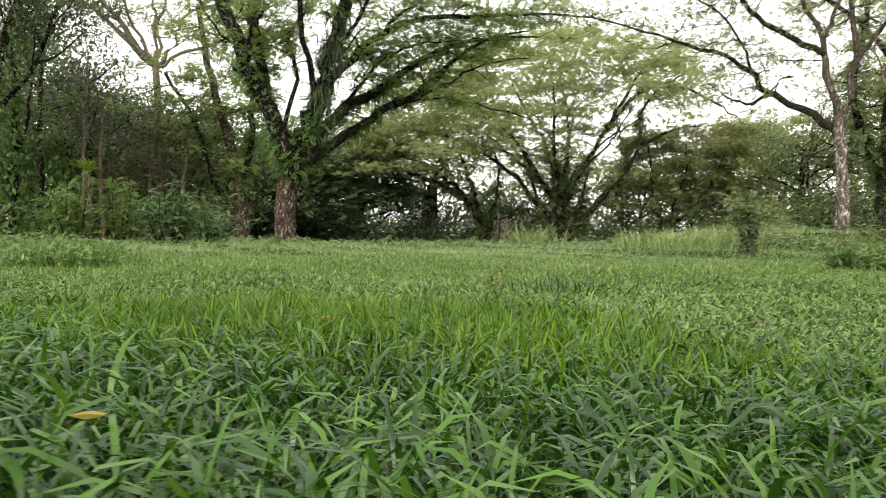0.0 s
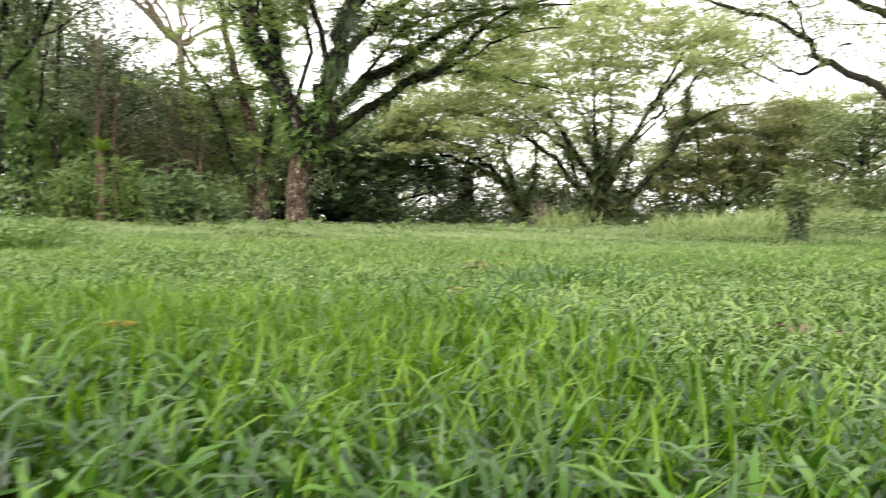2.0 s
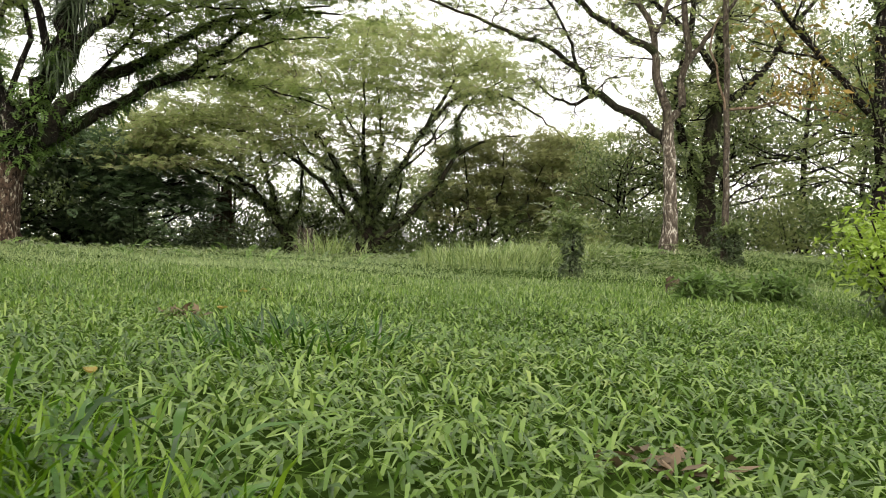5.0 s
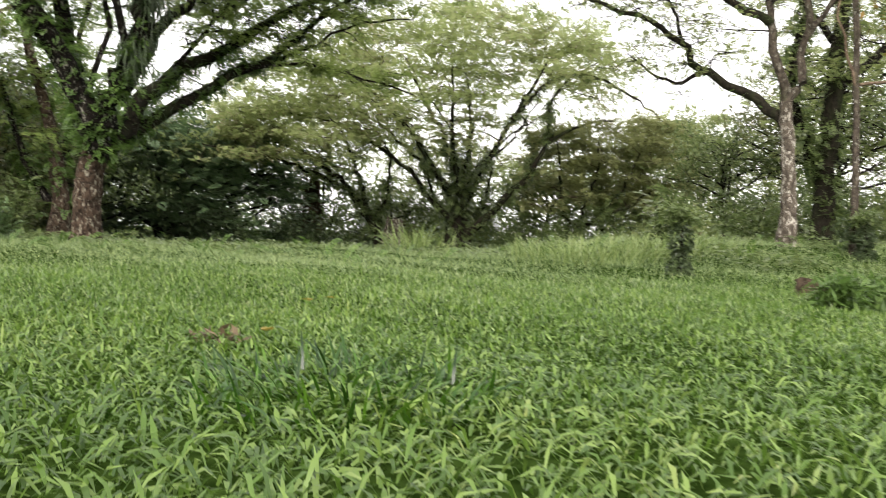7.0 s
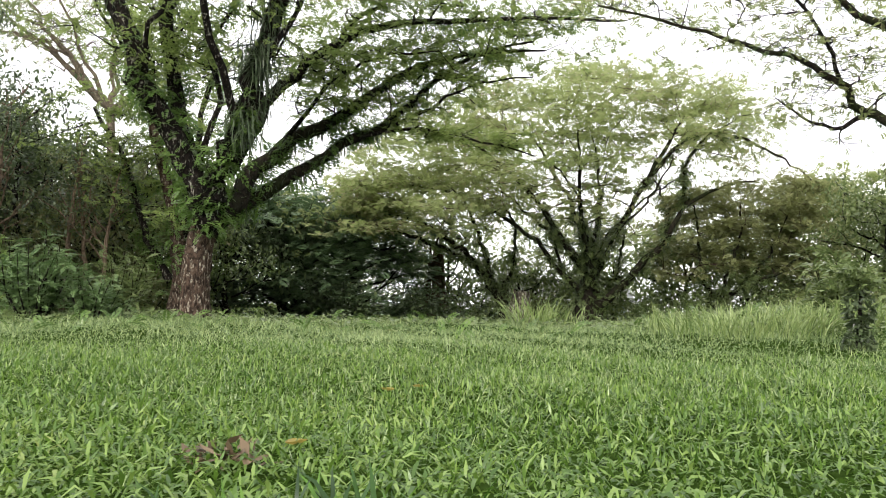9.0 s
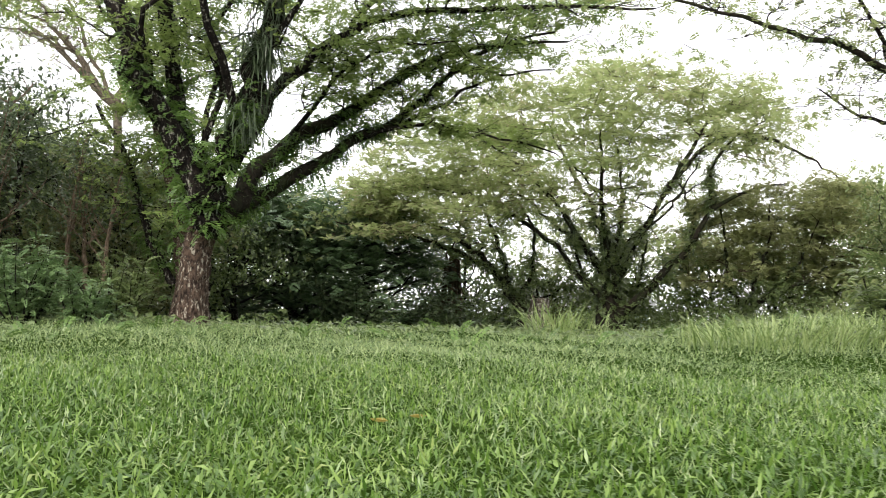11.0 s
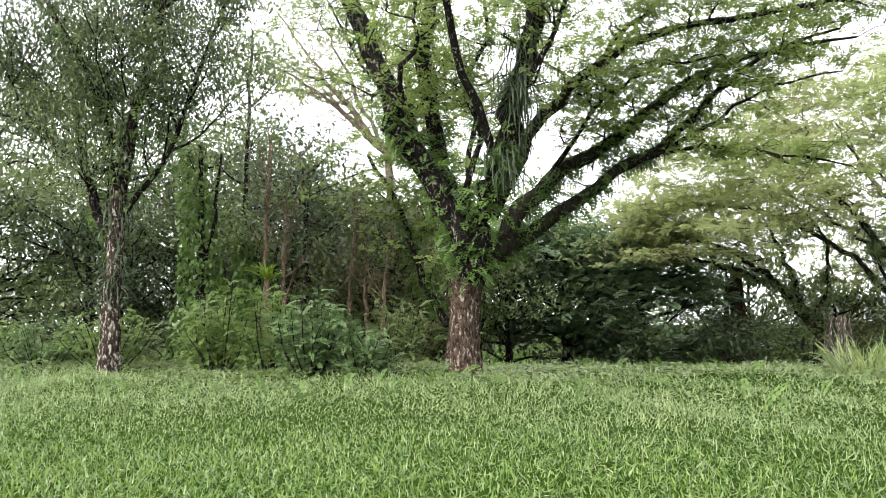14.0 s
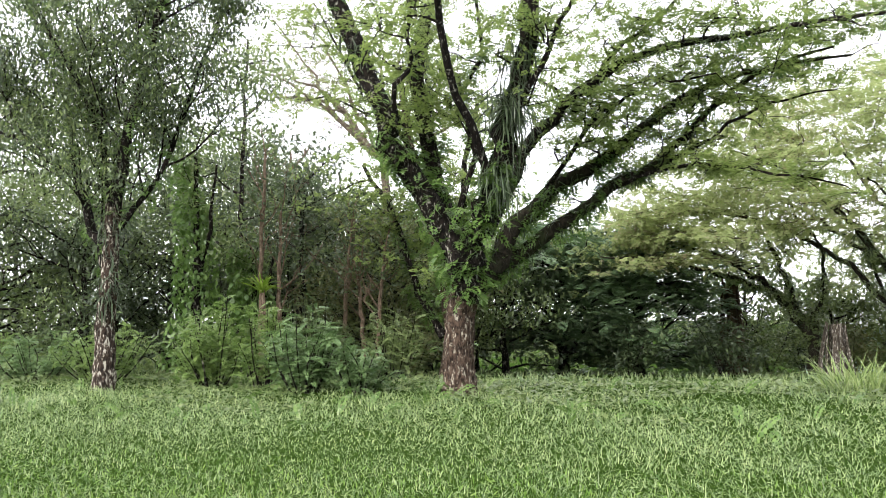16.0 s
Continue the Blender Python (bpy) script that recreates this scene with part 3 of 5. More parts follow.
    for a, b, c, d, r in (((-1.75, 25.9, 5.5), (-0.9, 25.6, 6.3), (0.3, 25.4, 7.0), (1.8, 25.2, 7.3), 0.06), ((-2.75, 26.5, 3.6), (-1.9, 26.0, 4.6), (-0.7, 25.7, 5.4), (0.6, 25.6, 5.5), 0.06),
                          ((-0.74, 27.0, 4.15), (0.3, 26.8, 4.5), (1.4, 26.6, 5.1), (2.6, 26.4, 5.2), 0.05), ((-4.6, 25.5, 3.9), (-5.4, 25.3, 5.0), (-6.3, 25.2, 6.2), (-7.0, 25, 7.6), 0.06),
                          ((-2.97, 24.3, 4.3), (-2.1, 24.0, 5.6), (-1.4, 23.8, 6.8), (-0.4, 23.6, 7.8), 0.07), ((-5.0, 24.0, 4.6), (-4.5, 23.7, 5.7), (-4.3, 23.4, 6.8), (-4.4, 23.2, 8.0), 0.06)):
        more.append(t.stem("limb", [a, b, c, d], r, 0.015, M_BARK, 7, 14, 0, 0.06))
    wide = np.concatenate([t.around(more, 20, 0.65), t.around([l4], 66, 0.85, lo=0.15), t.around([l5, l6], 46, 0.8, 0.4, 0.36), t.around([l7], 22, 0.35, 0.05, 0.25),
                           t.around([l1, l2, l3], 24, 0.9, 0.2, 0.45), t.around([l8, l9], 22, 0.8, 0.2, 0.3), t.around([l10], 14, 0.5, 0.2, 0.3)])
    t.pads(wide, M_RAIN, f, 42, 0.46, 0.2, 0.145, 0.028, 3, 5, leaflet=0.5)
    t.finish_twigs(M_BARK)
    low = [(q[0][2: len(q[0]) // 2], q[1][2: len(q[1]) // 2]) for q in (l1, l2, l3, l5, l6)]
    t.climbers(low, 190, M_FERN, "climbing_fern", 0.4, 0.1, label="bright green ferns growing up the limbs")
    t.climbers([(tr[0][30:], tr[1][30:])], 110, M_FERN, "trunk_fern", 0.42, 0.12, label="fresh green fern fronds round the fork")
    t.climbers([l5, l6], 620, M_STRAP, "limb_moss", 0.27, 0.026, True, 0.08, 0.7, "dark mossy fringe under the limbs")
    t.climbers([(q[0], q[1]) for q in (l1, l2, l3, l4)], 260, M_STRAP, "limb_fringe", 0.24, 0.022, True, 0.1, 0.85)
    t.climbers([(q[0], q[1]) for q in (l1, l2, l3, l4, l5, l6, l10)], 85, M_FERN, "limb_fern", 0.32, 0.1, False, 0.3, 0.95)
    # big hanging strap fern
    for c, k, L in (((-2.75, 24.1, 4.95), 300, 0.8), ((-3.0, 24.2, 3.8), 170, 0.7), ((-2.6, 24.15, 5.7), 110, 0.5), ((-5.55, 23.9, 6.2), 50, 0.6), ((-4.95, 25.4, 6.4), 40, 0.5)):
        g = Geo()
        n = k
        root = np.array(c) + rng.normal(0, 1, (n, 3)) * np.array([0.15, 0.14, 0.2])
        ribbons(g, root, rng.uniform(0, 6.283, n), rng.uniform(-1.35, 0.1, n), rng.uniform(0.2, 1.3, n), L * rng.uniform(0.5, 1.15, n), rng.uniform(0.018, 0.04, n), 5)
        g.put("strap_fern", M_STRAP, t.ob, t.base, smooth=False, kind="stuff", label="grey-green hanging strap fern")


rain_tree_main()


def second_rain_tree():
    t = Tree("rain_tree", -6.5, 31.7, "rain tree behind with two leaning fern-clad stems", "tree", "rain trees")
    b = t.base
    a = t.stem("trunk", [b, b + (0.05, 0, 1.2), b + (-0.1, 0, 2.6), b + (-0.55, 0.2, 4.2), b + (-1.2, 0.4, 6.2), b + (-1.6, 0.6, 8.4)], 0.28, 0.08, M_TRUNK, 10, 18, 0.3, 0.03)
    c = t.stem("limb", [b + (-0.1, 0, 2.0), b + (0.35, 0.1, 3.5), b + (0.3, 0.3, 5.2), b + (0.7, 0.5, 7.5)], 0.15, 0.06, M_BARK, 9, 14)
    d = t.stem("limb", [b + (-0.2, 0, 1.2), b + (-0.9, 0, 2.4), b + (-1.5, 0.1, 4.2), b + (-2.6, 0.2, 6.0)], 0.13, 0.05, M_BARK, 9, 14)
    t.pads(t.around([a, c, d], 34, 0.9, 0.2, 0.45), M_RAIN, b + (0, 0, 2), 30, 0.5, 0.25, 0.2, 0.03)
    t.finish_twigs(M_BARK)
    t.climbers([a, c, d], 130, M_FERN, "climbing_fern", 0.45, 0.12, False, 0.12, 0.65)


second_rain_tree()


def left_tree():
    t = Tree("slender_tree", -11.65, 24.6, "slender upright tree with lichen-blotched trunk and dense dark leaves", "tree", z=-0.2)
    a = t.stem("trunk", [(-11.66, 24.6, -0.2), (-11.66, 24.6, 1.1), (-11.5, 24.5, 2.05), (-11.4, 24.5, 3.75)], 0.21, 0.16, M_LICHEN, 18, 30, 0.3, 0.012, 0.05, 0.05, "brown trunk blotched with pale lichen")
    b = t.stem("limb", [(-11.4, 24.5, 3.5), (-10.85, 24.4, 5.65), (-10.3, 24.3, 7.0), (-9.9, 24.2, 8.6)], 0.14, 0.05, M_BARK, 9, 16)
    c = t.stem("limb", [(-11.4, 24.5, 3.6), (-11.75, 24.4, 5.3), (-12.6, 24.3, 6.9), (-13.4, 24.2, 8.2)], 0.1, 0.04, M_BARK, 8, 14)
    d = t.stem("limb", [(-11.5, 24.5, 2.3), (-12.2, 24.6, 3.6), (-12.6, 24.6, 5.0), (-13.1, 24.8, 7.0)], 0.13, 0.04, M_BARK, 8, 14)
    e = t.stem("limb", [(-11.45, 24.5, 3.0), (-10.6, 24.9, 4.3), (-10.1, 25.2, 6.0), (-9.4, 25.4, 8.0)], 0.07, 0.03, M_BARK, 8, 14)
    h = t.stem("limb", [(-11.5, 24.5, 4.0), (-13.2, 23.8, 5.0), (-14.8, 23.4, 5.9), (-16.2, 23.2, 6.2)], 0.06, 0.02, M_BARK, 7, 12)
    for p in (b, c, d, e, h):
        t.branch_out(p, 11, 0.2, 1.7, 0.03, 1, 0.1, 4, flat=0.2)
    t.finish_twigs(M_BARK)
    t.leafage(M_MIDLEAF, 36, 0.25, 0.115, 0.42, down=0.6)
    # darker copy on the same tips: crown shade put into leaf colour
    t.leafage(M_DARKLEAF, 42, 0.25, 0.12, 0.42, "shaded_foliage", down=0.7)
    t.climbers([(a[0][14:], a[1][14:])], 260, M_STRAP, "strap_fern", 0.55, 0.035, True, 0.0, 0.95, "hanging dark strap ferns round the trunk")
    t.climbers([b, c, d, e], 110, M_FERN, "climbing_fern", 0.35, 0.1)


left_tree()


def white_tree():
    t = Tree("pale_trunk_tree", 9.6, 22.2, "tall tree with pale lichen-white trunk and sparse feathery crown", "tree")
    a = t.stem("trunk", [t.base, (9.56, 22.2, 1.58), (9.42, 22.2, 3.15)], 0.165, 0.12, M_PALE, 12, 18, 0.5, 0.012, 0.05, 0.06, "grey-brown trunk mottled with white lichen")
    b = t.stem("limb", [(9.42, 22.2, 2.95), (9.1, 22.2, 4.26), (9.02, 22.2, 5.02), (8.6, 22.2, 5.75), (8.1, 22.2, 6.7), (7.6, 22.0, 8.4)], 0.1, 0.035, M_GREYBARK, 9, 18, 0, 0.04)
    c = t.stem("limb", [(9.42, 22.2, 2.95), (9.81, 22.3, 3.88), (9.85, 22.3, 5.0), (9.6, 22.3, 6.72), (9.6, 22.4, 8.8)], 0.1, 0.045, M_GREYBARK, 9, 18, 0, 0.04)
    d = t.stem("limb", [(9.45, 22.3, 2.75), (8.95, 22.7, 3.25), (8.08, 23.0, 3.76), (7.61, 23, 4.34), (6.93, 23, 4.72), (5.93, 23, 4.97), (4.6, 23, 5.35), (3.4, 23, 5.6)], 0.115, 0.016, M_MOSSBARK, 8, 24, 0, 0.05)
    e = t.stem("limb", [(9.06, 22.2, 4.6), (8.41, 22.6, 5.1), (7.73, 23, 5.65), (7.26, 23, 6.23), (6.5, 23, 6.58), (5.2, 23, 7.1), (3.8, 23, 7.4)], 0.09, 0.016, M_MOSSBARK, 8, 22, 0, 0.05)
    f = t.stem("limb", [(9.8, 22.3, 4.4), (10.5, 22.5, 5.2), (11.5, 22.8, 6.4), (12.5, 23, 7.4)], 0.07, 0.02, M_GREYBARK, 7, 14)
    h = t.stem("limb", [(8.08, 23.0, 3.76), (7.6, 23.2, 3.55), (7.1, 23.3, 3.75), (6.6, 23.3, 4.1)], 0.05, 0.012, M_BARK, 7, 10)
    k = t.stem("limb", [(9.02, 22.2, 5.0), (9.25, 22.1, 5.6), (9.3, 22.0, 6.6), (9.0, 22.0, 8.2)], 0.06, 0.03, M_GREYBARK, 7, 12)
    m = t.stem("limb", [(7.61, 23, 4.34), (7.2, 22.6, 5.0), (6.4, 22.2, 5.6), (5.2, 22.0, 6.1), (4.0, 22.0, 6.4)], 0.045, 0.012, M_BARK, 6, 14)
    c2 = np.concatenate([t.around([d, e], 44, 0.6, 0.2, 0.3), t.around([m, f], 26, 0.6, 0.15, 0.3), t.around([b, c, k], 16, 0.8, 0.2, 0.45), t.around([h], 10, 0.4, 0.1, 0.3)])
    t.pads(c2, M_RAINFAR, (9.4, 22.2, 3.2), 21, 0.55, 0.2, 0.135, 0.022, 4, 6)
    t.finish_twigs(M_BARK)
    t.climbers([d, e], 110, M_FERN, "limb_moss", 0.16, 0.05, False, 0.0, 0.7)


white_tree()


def pole_tree():
    t = Tree("pole_tree", 9.9, 20.6, "thin straight grey pole-like tree with a shrubby foot", "tree")
    a = t.stem("trunk", [t.base, (9.78, 20.5, 2.66), (9.6, 20.5, 6.13), (9.5, 20.5, 8.6)], 0.066, 0.05, M_GREYBARK, 9, 16, 0.2, 0.008)
    b = t.stem("limb", [(9.76, 20.5, 3.2), (10.6, 20.3, 3.35), (11.6, 20.2, 3.3), (12.8, 20.1, 3.2)], 0.035, 0.012, M_TAN, 6, 10)
    c = t.stem("limb", [(9.75, 20.5, 3.1), (9.3, 20.4, 4.4), (9.45, 20.4, 5.0)], 0.03, 0.012, M_TAN, 6, 10)
    t.branch_out(b, 8, 0.3, 0.8, 0.014, 1, 0.15, 3)
    t.branch_out(a, 5, 0.85, 1.0, 0.02, 1, 0.2, 3)
    t.finish_twigs(M_TAN)
    t.leafage(M_ORANGE, 9, 0.18, 0.13, 0.45)
    g = Geo()
    n = 260
    c = np.array([9.9, 20.6, gz(9.9, 20.6) + 0.45]) + rng.normal(0, 1, (n, 3)) * np.array([0.16, 0.16, 0.25])
    leaves(g, c, 0.14, 0.5, 0.9, 0.3)
    g.put("foot_leaves", M_DARKLEAF, t.ob, t.base, smooth=False)


pole_tree()


def right_trees():
    t = Tree("climber_clad_tree", 13.6, 27.5, "dark forked tree clad in climbers and ferns", "tree", "dark trees")
    b = t.base
    a = t.stem("trunk", [b, b + (0.0, 0, 2.0), b + (0.1, 0, 4.2), b + (0.3, 0, 6.6), b + (0.6, 0, 9)], 0.3, 0.14, M_MOSSBARK, 10, 16, 0.2)
    c = t.stem("limb", [b + (0, 0, 1.6), b + (-0.7, 0, 2.9), b + (-1.1, 0, 4.6), b + (-0.7, 0, 6.4), b + (-0.9, 0, 8.5)], 0.16, 0.06, M_BARK, 9, 14)
    d = t.stem("limb", [b + (0.1, 0, 4.0), b + (1.4, 0, 5.2), b + (2.4, 0, 6.6), b + (3.6, 0, 8)], 0.14, 0.05, M_BARK, 9, 14)
    e = t.stem("limb", [b + (0.2, 0, 5.2), b + (-1.0, 0, 6.4), b + (-2.6, 0, 7.4), b + (-4.4, 0, 7.9)], 0.11, 0.04, M_BARK, 9, 14)
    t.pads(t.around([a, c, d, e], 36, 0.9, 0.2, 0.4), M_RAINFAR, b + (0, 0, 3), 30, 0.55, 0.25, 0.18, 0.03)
    t.finish_twigs(M_BARK)
    t.climbers([(a[0], a[1]), (c[0], c[1])], 320, M_MIDLEAF, "climbing_fern", 0.55, 0.14, False, 0.0, 0.8)
    t = Tree("climber_clad_tree", 12.6, 19.6, "dark trunk hung with large leaves, some turning orange", "tree", "dark trees")
    b = t.base
    a = t.stem("trunk", [b, b + (0.05, 0, 1.6), b + (-0.05, 0, 3.4), b + (-0.05, 0, 6.0), b + (0, 0, 8.5)], 0.2, 0.1, M_BARK, 10, 16, 0.25)
    c = t.stem("limb", [b + (0, 0, 2.4), b + (0.6, 0, 3.8), b + (0.9, 0, 5.6), b + (1.4, 0, 8)], 0.12, 0.05, M_BARK, 9, 14)
    d = t.stem("limb", [b + (0, 0, 2.9), b + (-1.0, 0.2, 4.0), b + (-2.0, 0.4, 5.0), b + (-2.6, 0.6, 6.6)], 0.09, 0.03, M_BARK, 8, 14)
    for p in (a, c, d):
        t.branch_out(p, 9, 0.35, 1.4, 0.03, 1, 0.15, 4)
    t.finish_twigs(M_BARK)
    t.leafage(M_MIDLEAF, 7, 0.28, 0.15, 0.4)
    t.climbers([a], 150, M_MIDLEAF, "climbing_fern", 0.5, 0.16, False, 0.2, 0.9)
    g = Geo()
    q = np.array(t.tips)
    q = q[rng.uniform(size=len(q)) < 0.25]
    q = np.repeat(q, 8, 0)
    leaves(g, q + rng.normal(0, 0.25, q.shape), 0.2, 0.45, 0.9, 0.4)
    g.put("turning_leaves", M_ORANGE, t.ob, t.base, smooth=False, label="orange and yellow turning leaves")


right_trees()


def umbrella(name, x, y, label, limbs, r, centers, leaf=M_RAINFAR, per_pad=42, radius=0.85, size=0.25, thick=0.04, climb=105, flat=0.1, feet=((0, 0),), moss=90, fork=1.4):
    """A wide flat-topped tree: low dark stems that fan out, and layer on layer of feathery sprays."""
    t = Tree(name, x, y, label, "tree", "umbrella trees")
    b = t.base
    f = b + np.array([0.0, 0.0, fork])
    stems = []
    for dx, dy in feet:
        stems.append(t.stem("trunk", [b + (dx, dy, 0), b + (dx * 0.7, dy * 0.7, fork * 0.6), f + (dx * 0.25, dy * 0.25, 0.1)], r, r * 0.75, M_MOSSBARK, 10, 12, 0.3, 0.03, 0.07, 0.08))
    paths = [t.stem("limb", pts, rad, 0.025, M_MOSSBARK, 7, 20, 0, 0.06, 0.08) for rad, pts in limbs]
    t.pads(centers, leaf, f, per_pad, radius, flat, size, thick, 3, 5, skip=len(stems), leaflet=0.55)
    t.finish_twigs(M_TWIG)
    t.climbers(stems + [(p[0][:9], p[1][:9]) for p in paths], climb, M_MIDLEAF, "climbing_fern", 0.42, 0.2)
    t.climbers([(p[0][1:13], p[1][1:13]) for p in paths], moss, M_STRAP, "hanging_moss", 0.38, 0.04, True, label="dark moss fringe hanging under the limbs")
    return t


def canopy(n, x0, x1, y0, y1, top, layers):
    """Places for sprays in a layered crown: uneven, thickest near the upper surface."""
    x, y = rng.uniform(x0, x1, n), rng.uniform(y0, y1, n)
    u, v = (2 * x - x0 - x1) / (x1 - x0), (2 * y - y0 - y1) / (y1 - y0)
    k = (u ** 2 + v ** 2 < 1 + 0.15 * np.sin(3 * x)) & (patchy(x, y, 1.1, 2.5) > 0.2)
    x, y, u, v = x[k], y[k], u[k], v[k]
    z = layers * rng.uniform(0, 1, len(x)) ** 1.5
    z = np.round(z / 0.75) * 0.75 + rng.normal(0, 0.1, len(x))
    return np.stack([x, y, top(x, u, v) - z], -1)


B = (6.55, 43.5)
umbrella("umbrella_tree", *B, "broad umbrella tree with dark mossy stems and layered crown", [
    (0.15, [(6.5, 43.5, 0.4), (5.4, 43.0, 1.6), (4.1, 42.4, 3.0), (2.4, 41.5, 4.0), (0.4, 41.0, 4.6), (-2.0, 40.5, 4.9)]),
    (0.14, [(6.5, 43.5, 1.2), (5.3, 42.4, 3.0), (3.8, 41.4, 4.7), (2.2, 40.6, 6.0), (0.6, 40.0, 6.7)]),
    (0.14, [(6.5, 43.5, 1.4), (5.9, 43.0, 4.0), (4.9, 43.2, 5.9), (4.0, 43.5, 7.8)]),
    (0.13, [(6.6, 43.5, 1.4), (6.9, 44.0, 4.1), (7.0, 44.6, 6.3), (6.7, 45.0, 8.2)]),
    (0.14, [(6.6, 43.5, 1.4), (7.9, 42.6, 4.2), (9.0, 41.8, 6.1), (9.8, 41.2, 7.7), (11.0, 40.6, 8.5)]),
    (0.15, [(6.7, 43.5, 1.2), (6.0, 41.4, 3.0), (5.5, 39.4, 5.0), (5.2, 37.8, 6.4)]),
    (0.12, [(6.6, 43.5, 1.4), (7.3, 46.0, 4.0), (8.0, 48.0, 6.5)]),
    (0.20, [(6.8, 43.4, 0.3), (8.2, 42.6, 1.7), (9.3, 42.0, 3.1), (9.9, 41.6, 4.2), (11.2, 41.2, 5.0), (12.4, 41.0, 5.2)]),
    (0.10, [(9.9, 41.6, 4.2), (9.8, 41.4, 5.6), (10.4, 41.0, 6.8), (11.6, 40.8, 7.5)]),
    (0.10, [(8.4, 42.2, 5.2), (10.2, 41.6, 7.0), (12.0, 41.2, 6.9), (13.6, 41.0, 6.0), (14.8, 41.0, 5.2)]),
    (0.08, [(6.4, 43.4, 1.6), (6.2, 42.2, 3.4), (5.6, 41.0, 4.6), (4.6, 40.2, 5.6)]),
    (0.08, [(6.6, 43.4, 1.6), (7.4, 42.4, 3.2), (8.4, 41.2, 4.4), (9.0, 40.0, 5.8)]),
    (0.08, [(6.6, 43.6, 1.8), (7.6, 44.4, 3.6), (9.2, 45.0, 5.0), (11.0, 45.2, 6.2)]),
    (0.07, [(5.4, 43.0, 1.6), (4.9, 42.0, 3.0), (4.3, 41.0, 4.0), (3.2, 39.8, 4.9)]),
    (0.07, [(9.3, 42.0, 3.1), (9.6, 43.0, 4.4), (9.2, 44.0, 5.8), (9.6, 45.0, 7.0)]),
    (0.10, [(6.2, 43.2, 2.0), (4.2, 45.0, 4.2), (2.2, 46.0, 5.8), (0.4, 46.5, 6.4)])], 0.3,
    np.concatenate([canopy(510, -3.4, 14.0, 36.5, 49.5, lambda x, u, v: 9.5 - 3.4 * np.maximum(-(x - 5.5) / 9, 0) ** 1.3 - 1.8 * np.maximum((x - 8) / 7, 0) ** 1.5 - 2.2 * v ** 2, 2.6),
                    canopy(130, -3.6, 8.0, 36.5, 44, lambda x, u, v: 5.6 - 1.3 * np.maximum(-u, 0) - 0.6 * v ** 2, 1.8)]),
    feet=((0, 0), (0.4, 0.2), (-0.35, 0.1)), fork=2.4)
umbrella("umbrella_tree", 3.1, 43.6, "umbrella tree leaning over its foot, with low pale layers", [
    (0.2, [(3.0, 43.6, 0.4), (2.2, 43.2, 1.6), (1.0, 42.6, 2.7), (0.0, 42.0, 3.3), (-1.6, 41, 3.8)]),
    (0.14, [(2.9, 43.6, 0.8), (2.2, 43.0, 2.4), (1.7, 42.6, 3.8), (0.8, 42, 5.0)]),
    (0.10, [(2.0, 43.1, 1.9), (0.2, 41.2, 2.6), (-1.8, 39.6, 3.1), (-3.6, 38.6, 3.2)]),
    (0.10, [(3.0, 43.6, 0.6), (3.4, 42.6, 2.2), (3.2, 41.0, 3.6), (2.4, 39.6, 4.4)])], 0.24,
    canopy(115, -5.2, 3.2, 37.0, 43.5, lambda x, u, v: 4.7 - 0.7 * np.maximum(-u, 0) - 0.4 * v ** 2, 1.7), fork=2.0)
umbrella("umbrella_tree", 11.4, 43.0, "low olive thicket-like tree on splayed dark stems", [
    (0.1, [(11.3, 43, 0.4), (10.9, 42.6, 1.8), (10.6, 42.4, 3.6), (10.2, 42, 4.8)]),
    (0.1, [(11.4, 43, 0.4), (11.8, 42.6, 1.6), (12.2, 42.2, 3.0), (12.2, 42, 4.6)]),
    (0.13, [(11.5, 43, 0.4), (12.4, 42.6, 1.2), (13.8, 42.2, 1.9), (15.2, 42, 2.9), (16.2, 42, 3.4)]),
    (0.08, [(12.4, 42.6, 1.2), (13.4, 42.2, 2.6), (14.0, 42, 4.0)])], 0.16,
    np.concatenate([canopy(210, 9.2, 17.0, 40, 46, lambda x, u, v: 5.2 - 1.0 * u ** 2, 3.0)]), leaf=M_OLIVE, per_pad=54, radius=0.6, size=0.26, flat=0.5, fork=0.8, moss=60, feet=((0, 0), (0.5, 0.2)))
umbrella("umbrella_tree", 9.0, 51.0, "further umbrella tree showing through the stems", [
    (0.12, [(9, 51, 1.0), (7, 50.5, 2.6), (5.0, 50, 3.4)]), (0.12, [(9, 51, 1.0), (9.2, 50.5, 3.2), (9.6, 50, 5)]), (0.12, [(9, 51, 1.0), (11.0, 50.5, 2.8), (13, 50, 3.6)])], 0.2,
    canopy(120, 3.5, 14.5, 48, 54, lambda x, u, v: 4.6 - 1.2 * u ** 2, 1.6), radius=0.9)
umbrella("umbrella_tree", 17.5, 46, "pale green bushy tree beyond the knoll", [
    (0.12, [(17.5, 46, 1.0), (16, 45.6, 3.0), (14.8, 45, 4.2)]), (0.12, [(17.5, 46, 1.0), (17.8, 45.5, 3.6), (17.6, 45, 6)]), (0.12, [(17.5, 46, 1.0), (19, 45.5, 3.2), (20.5, 45, 4.8)])], 0.2,
    canopy(150, 13.5, 22, 42.5, 49, lambda x, u, v: 6.0 - 2.0 * u ** 2, 5.0), per_pad=54, radius=0.75, size=0.3, flat=0.5)


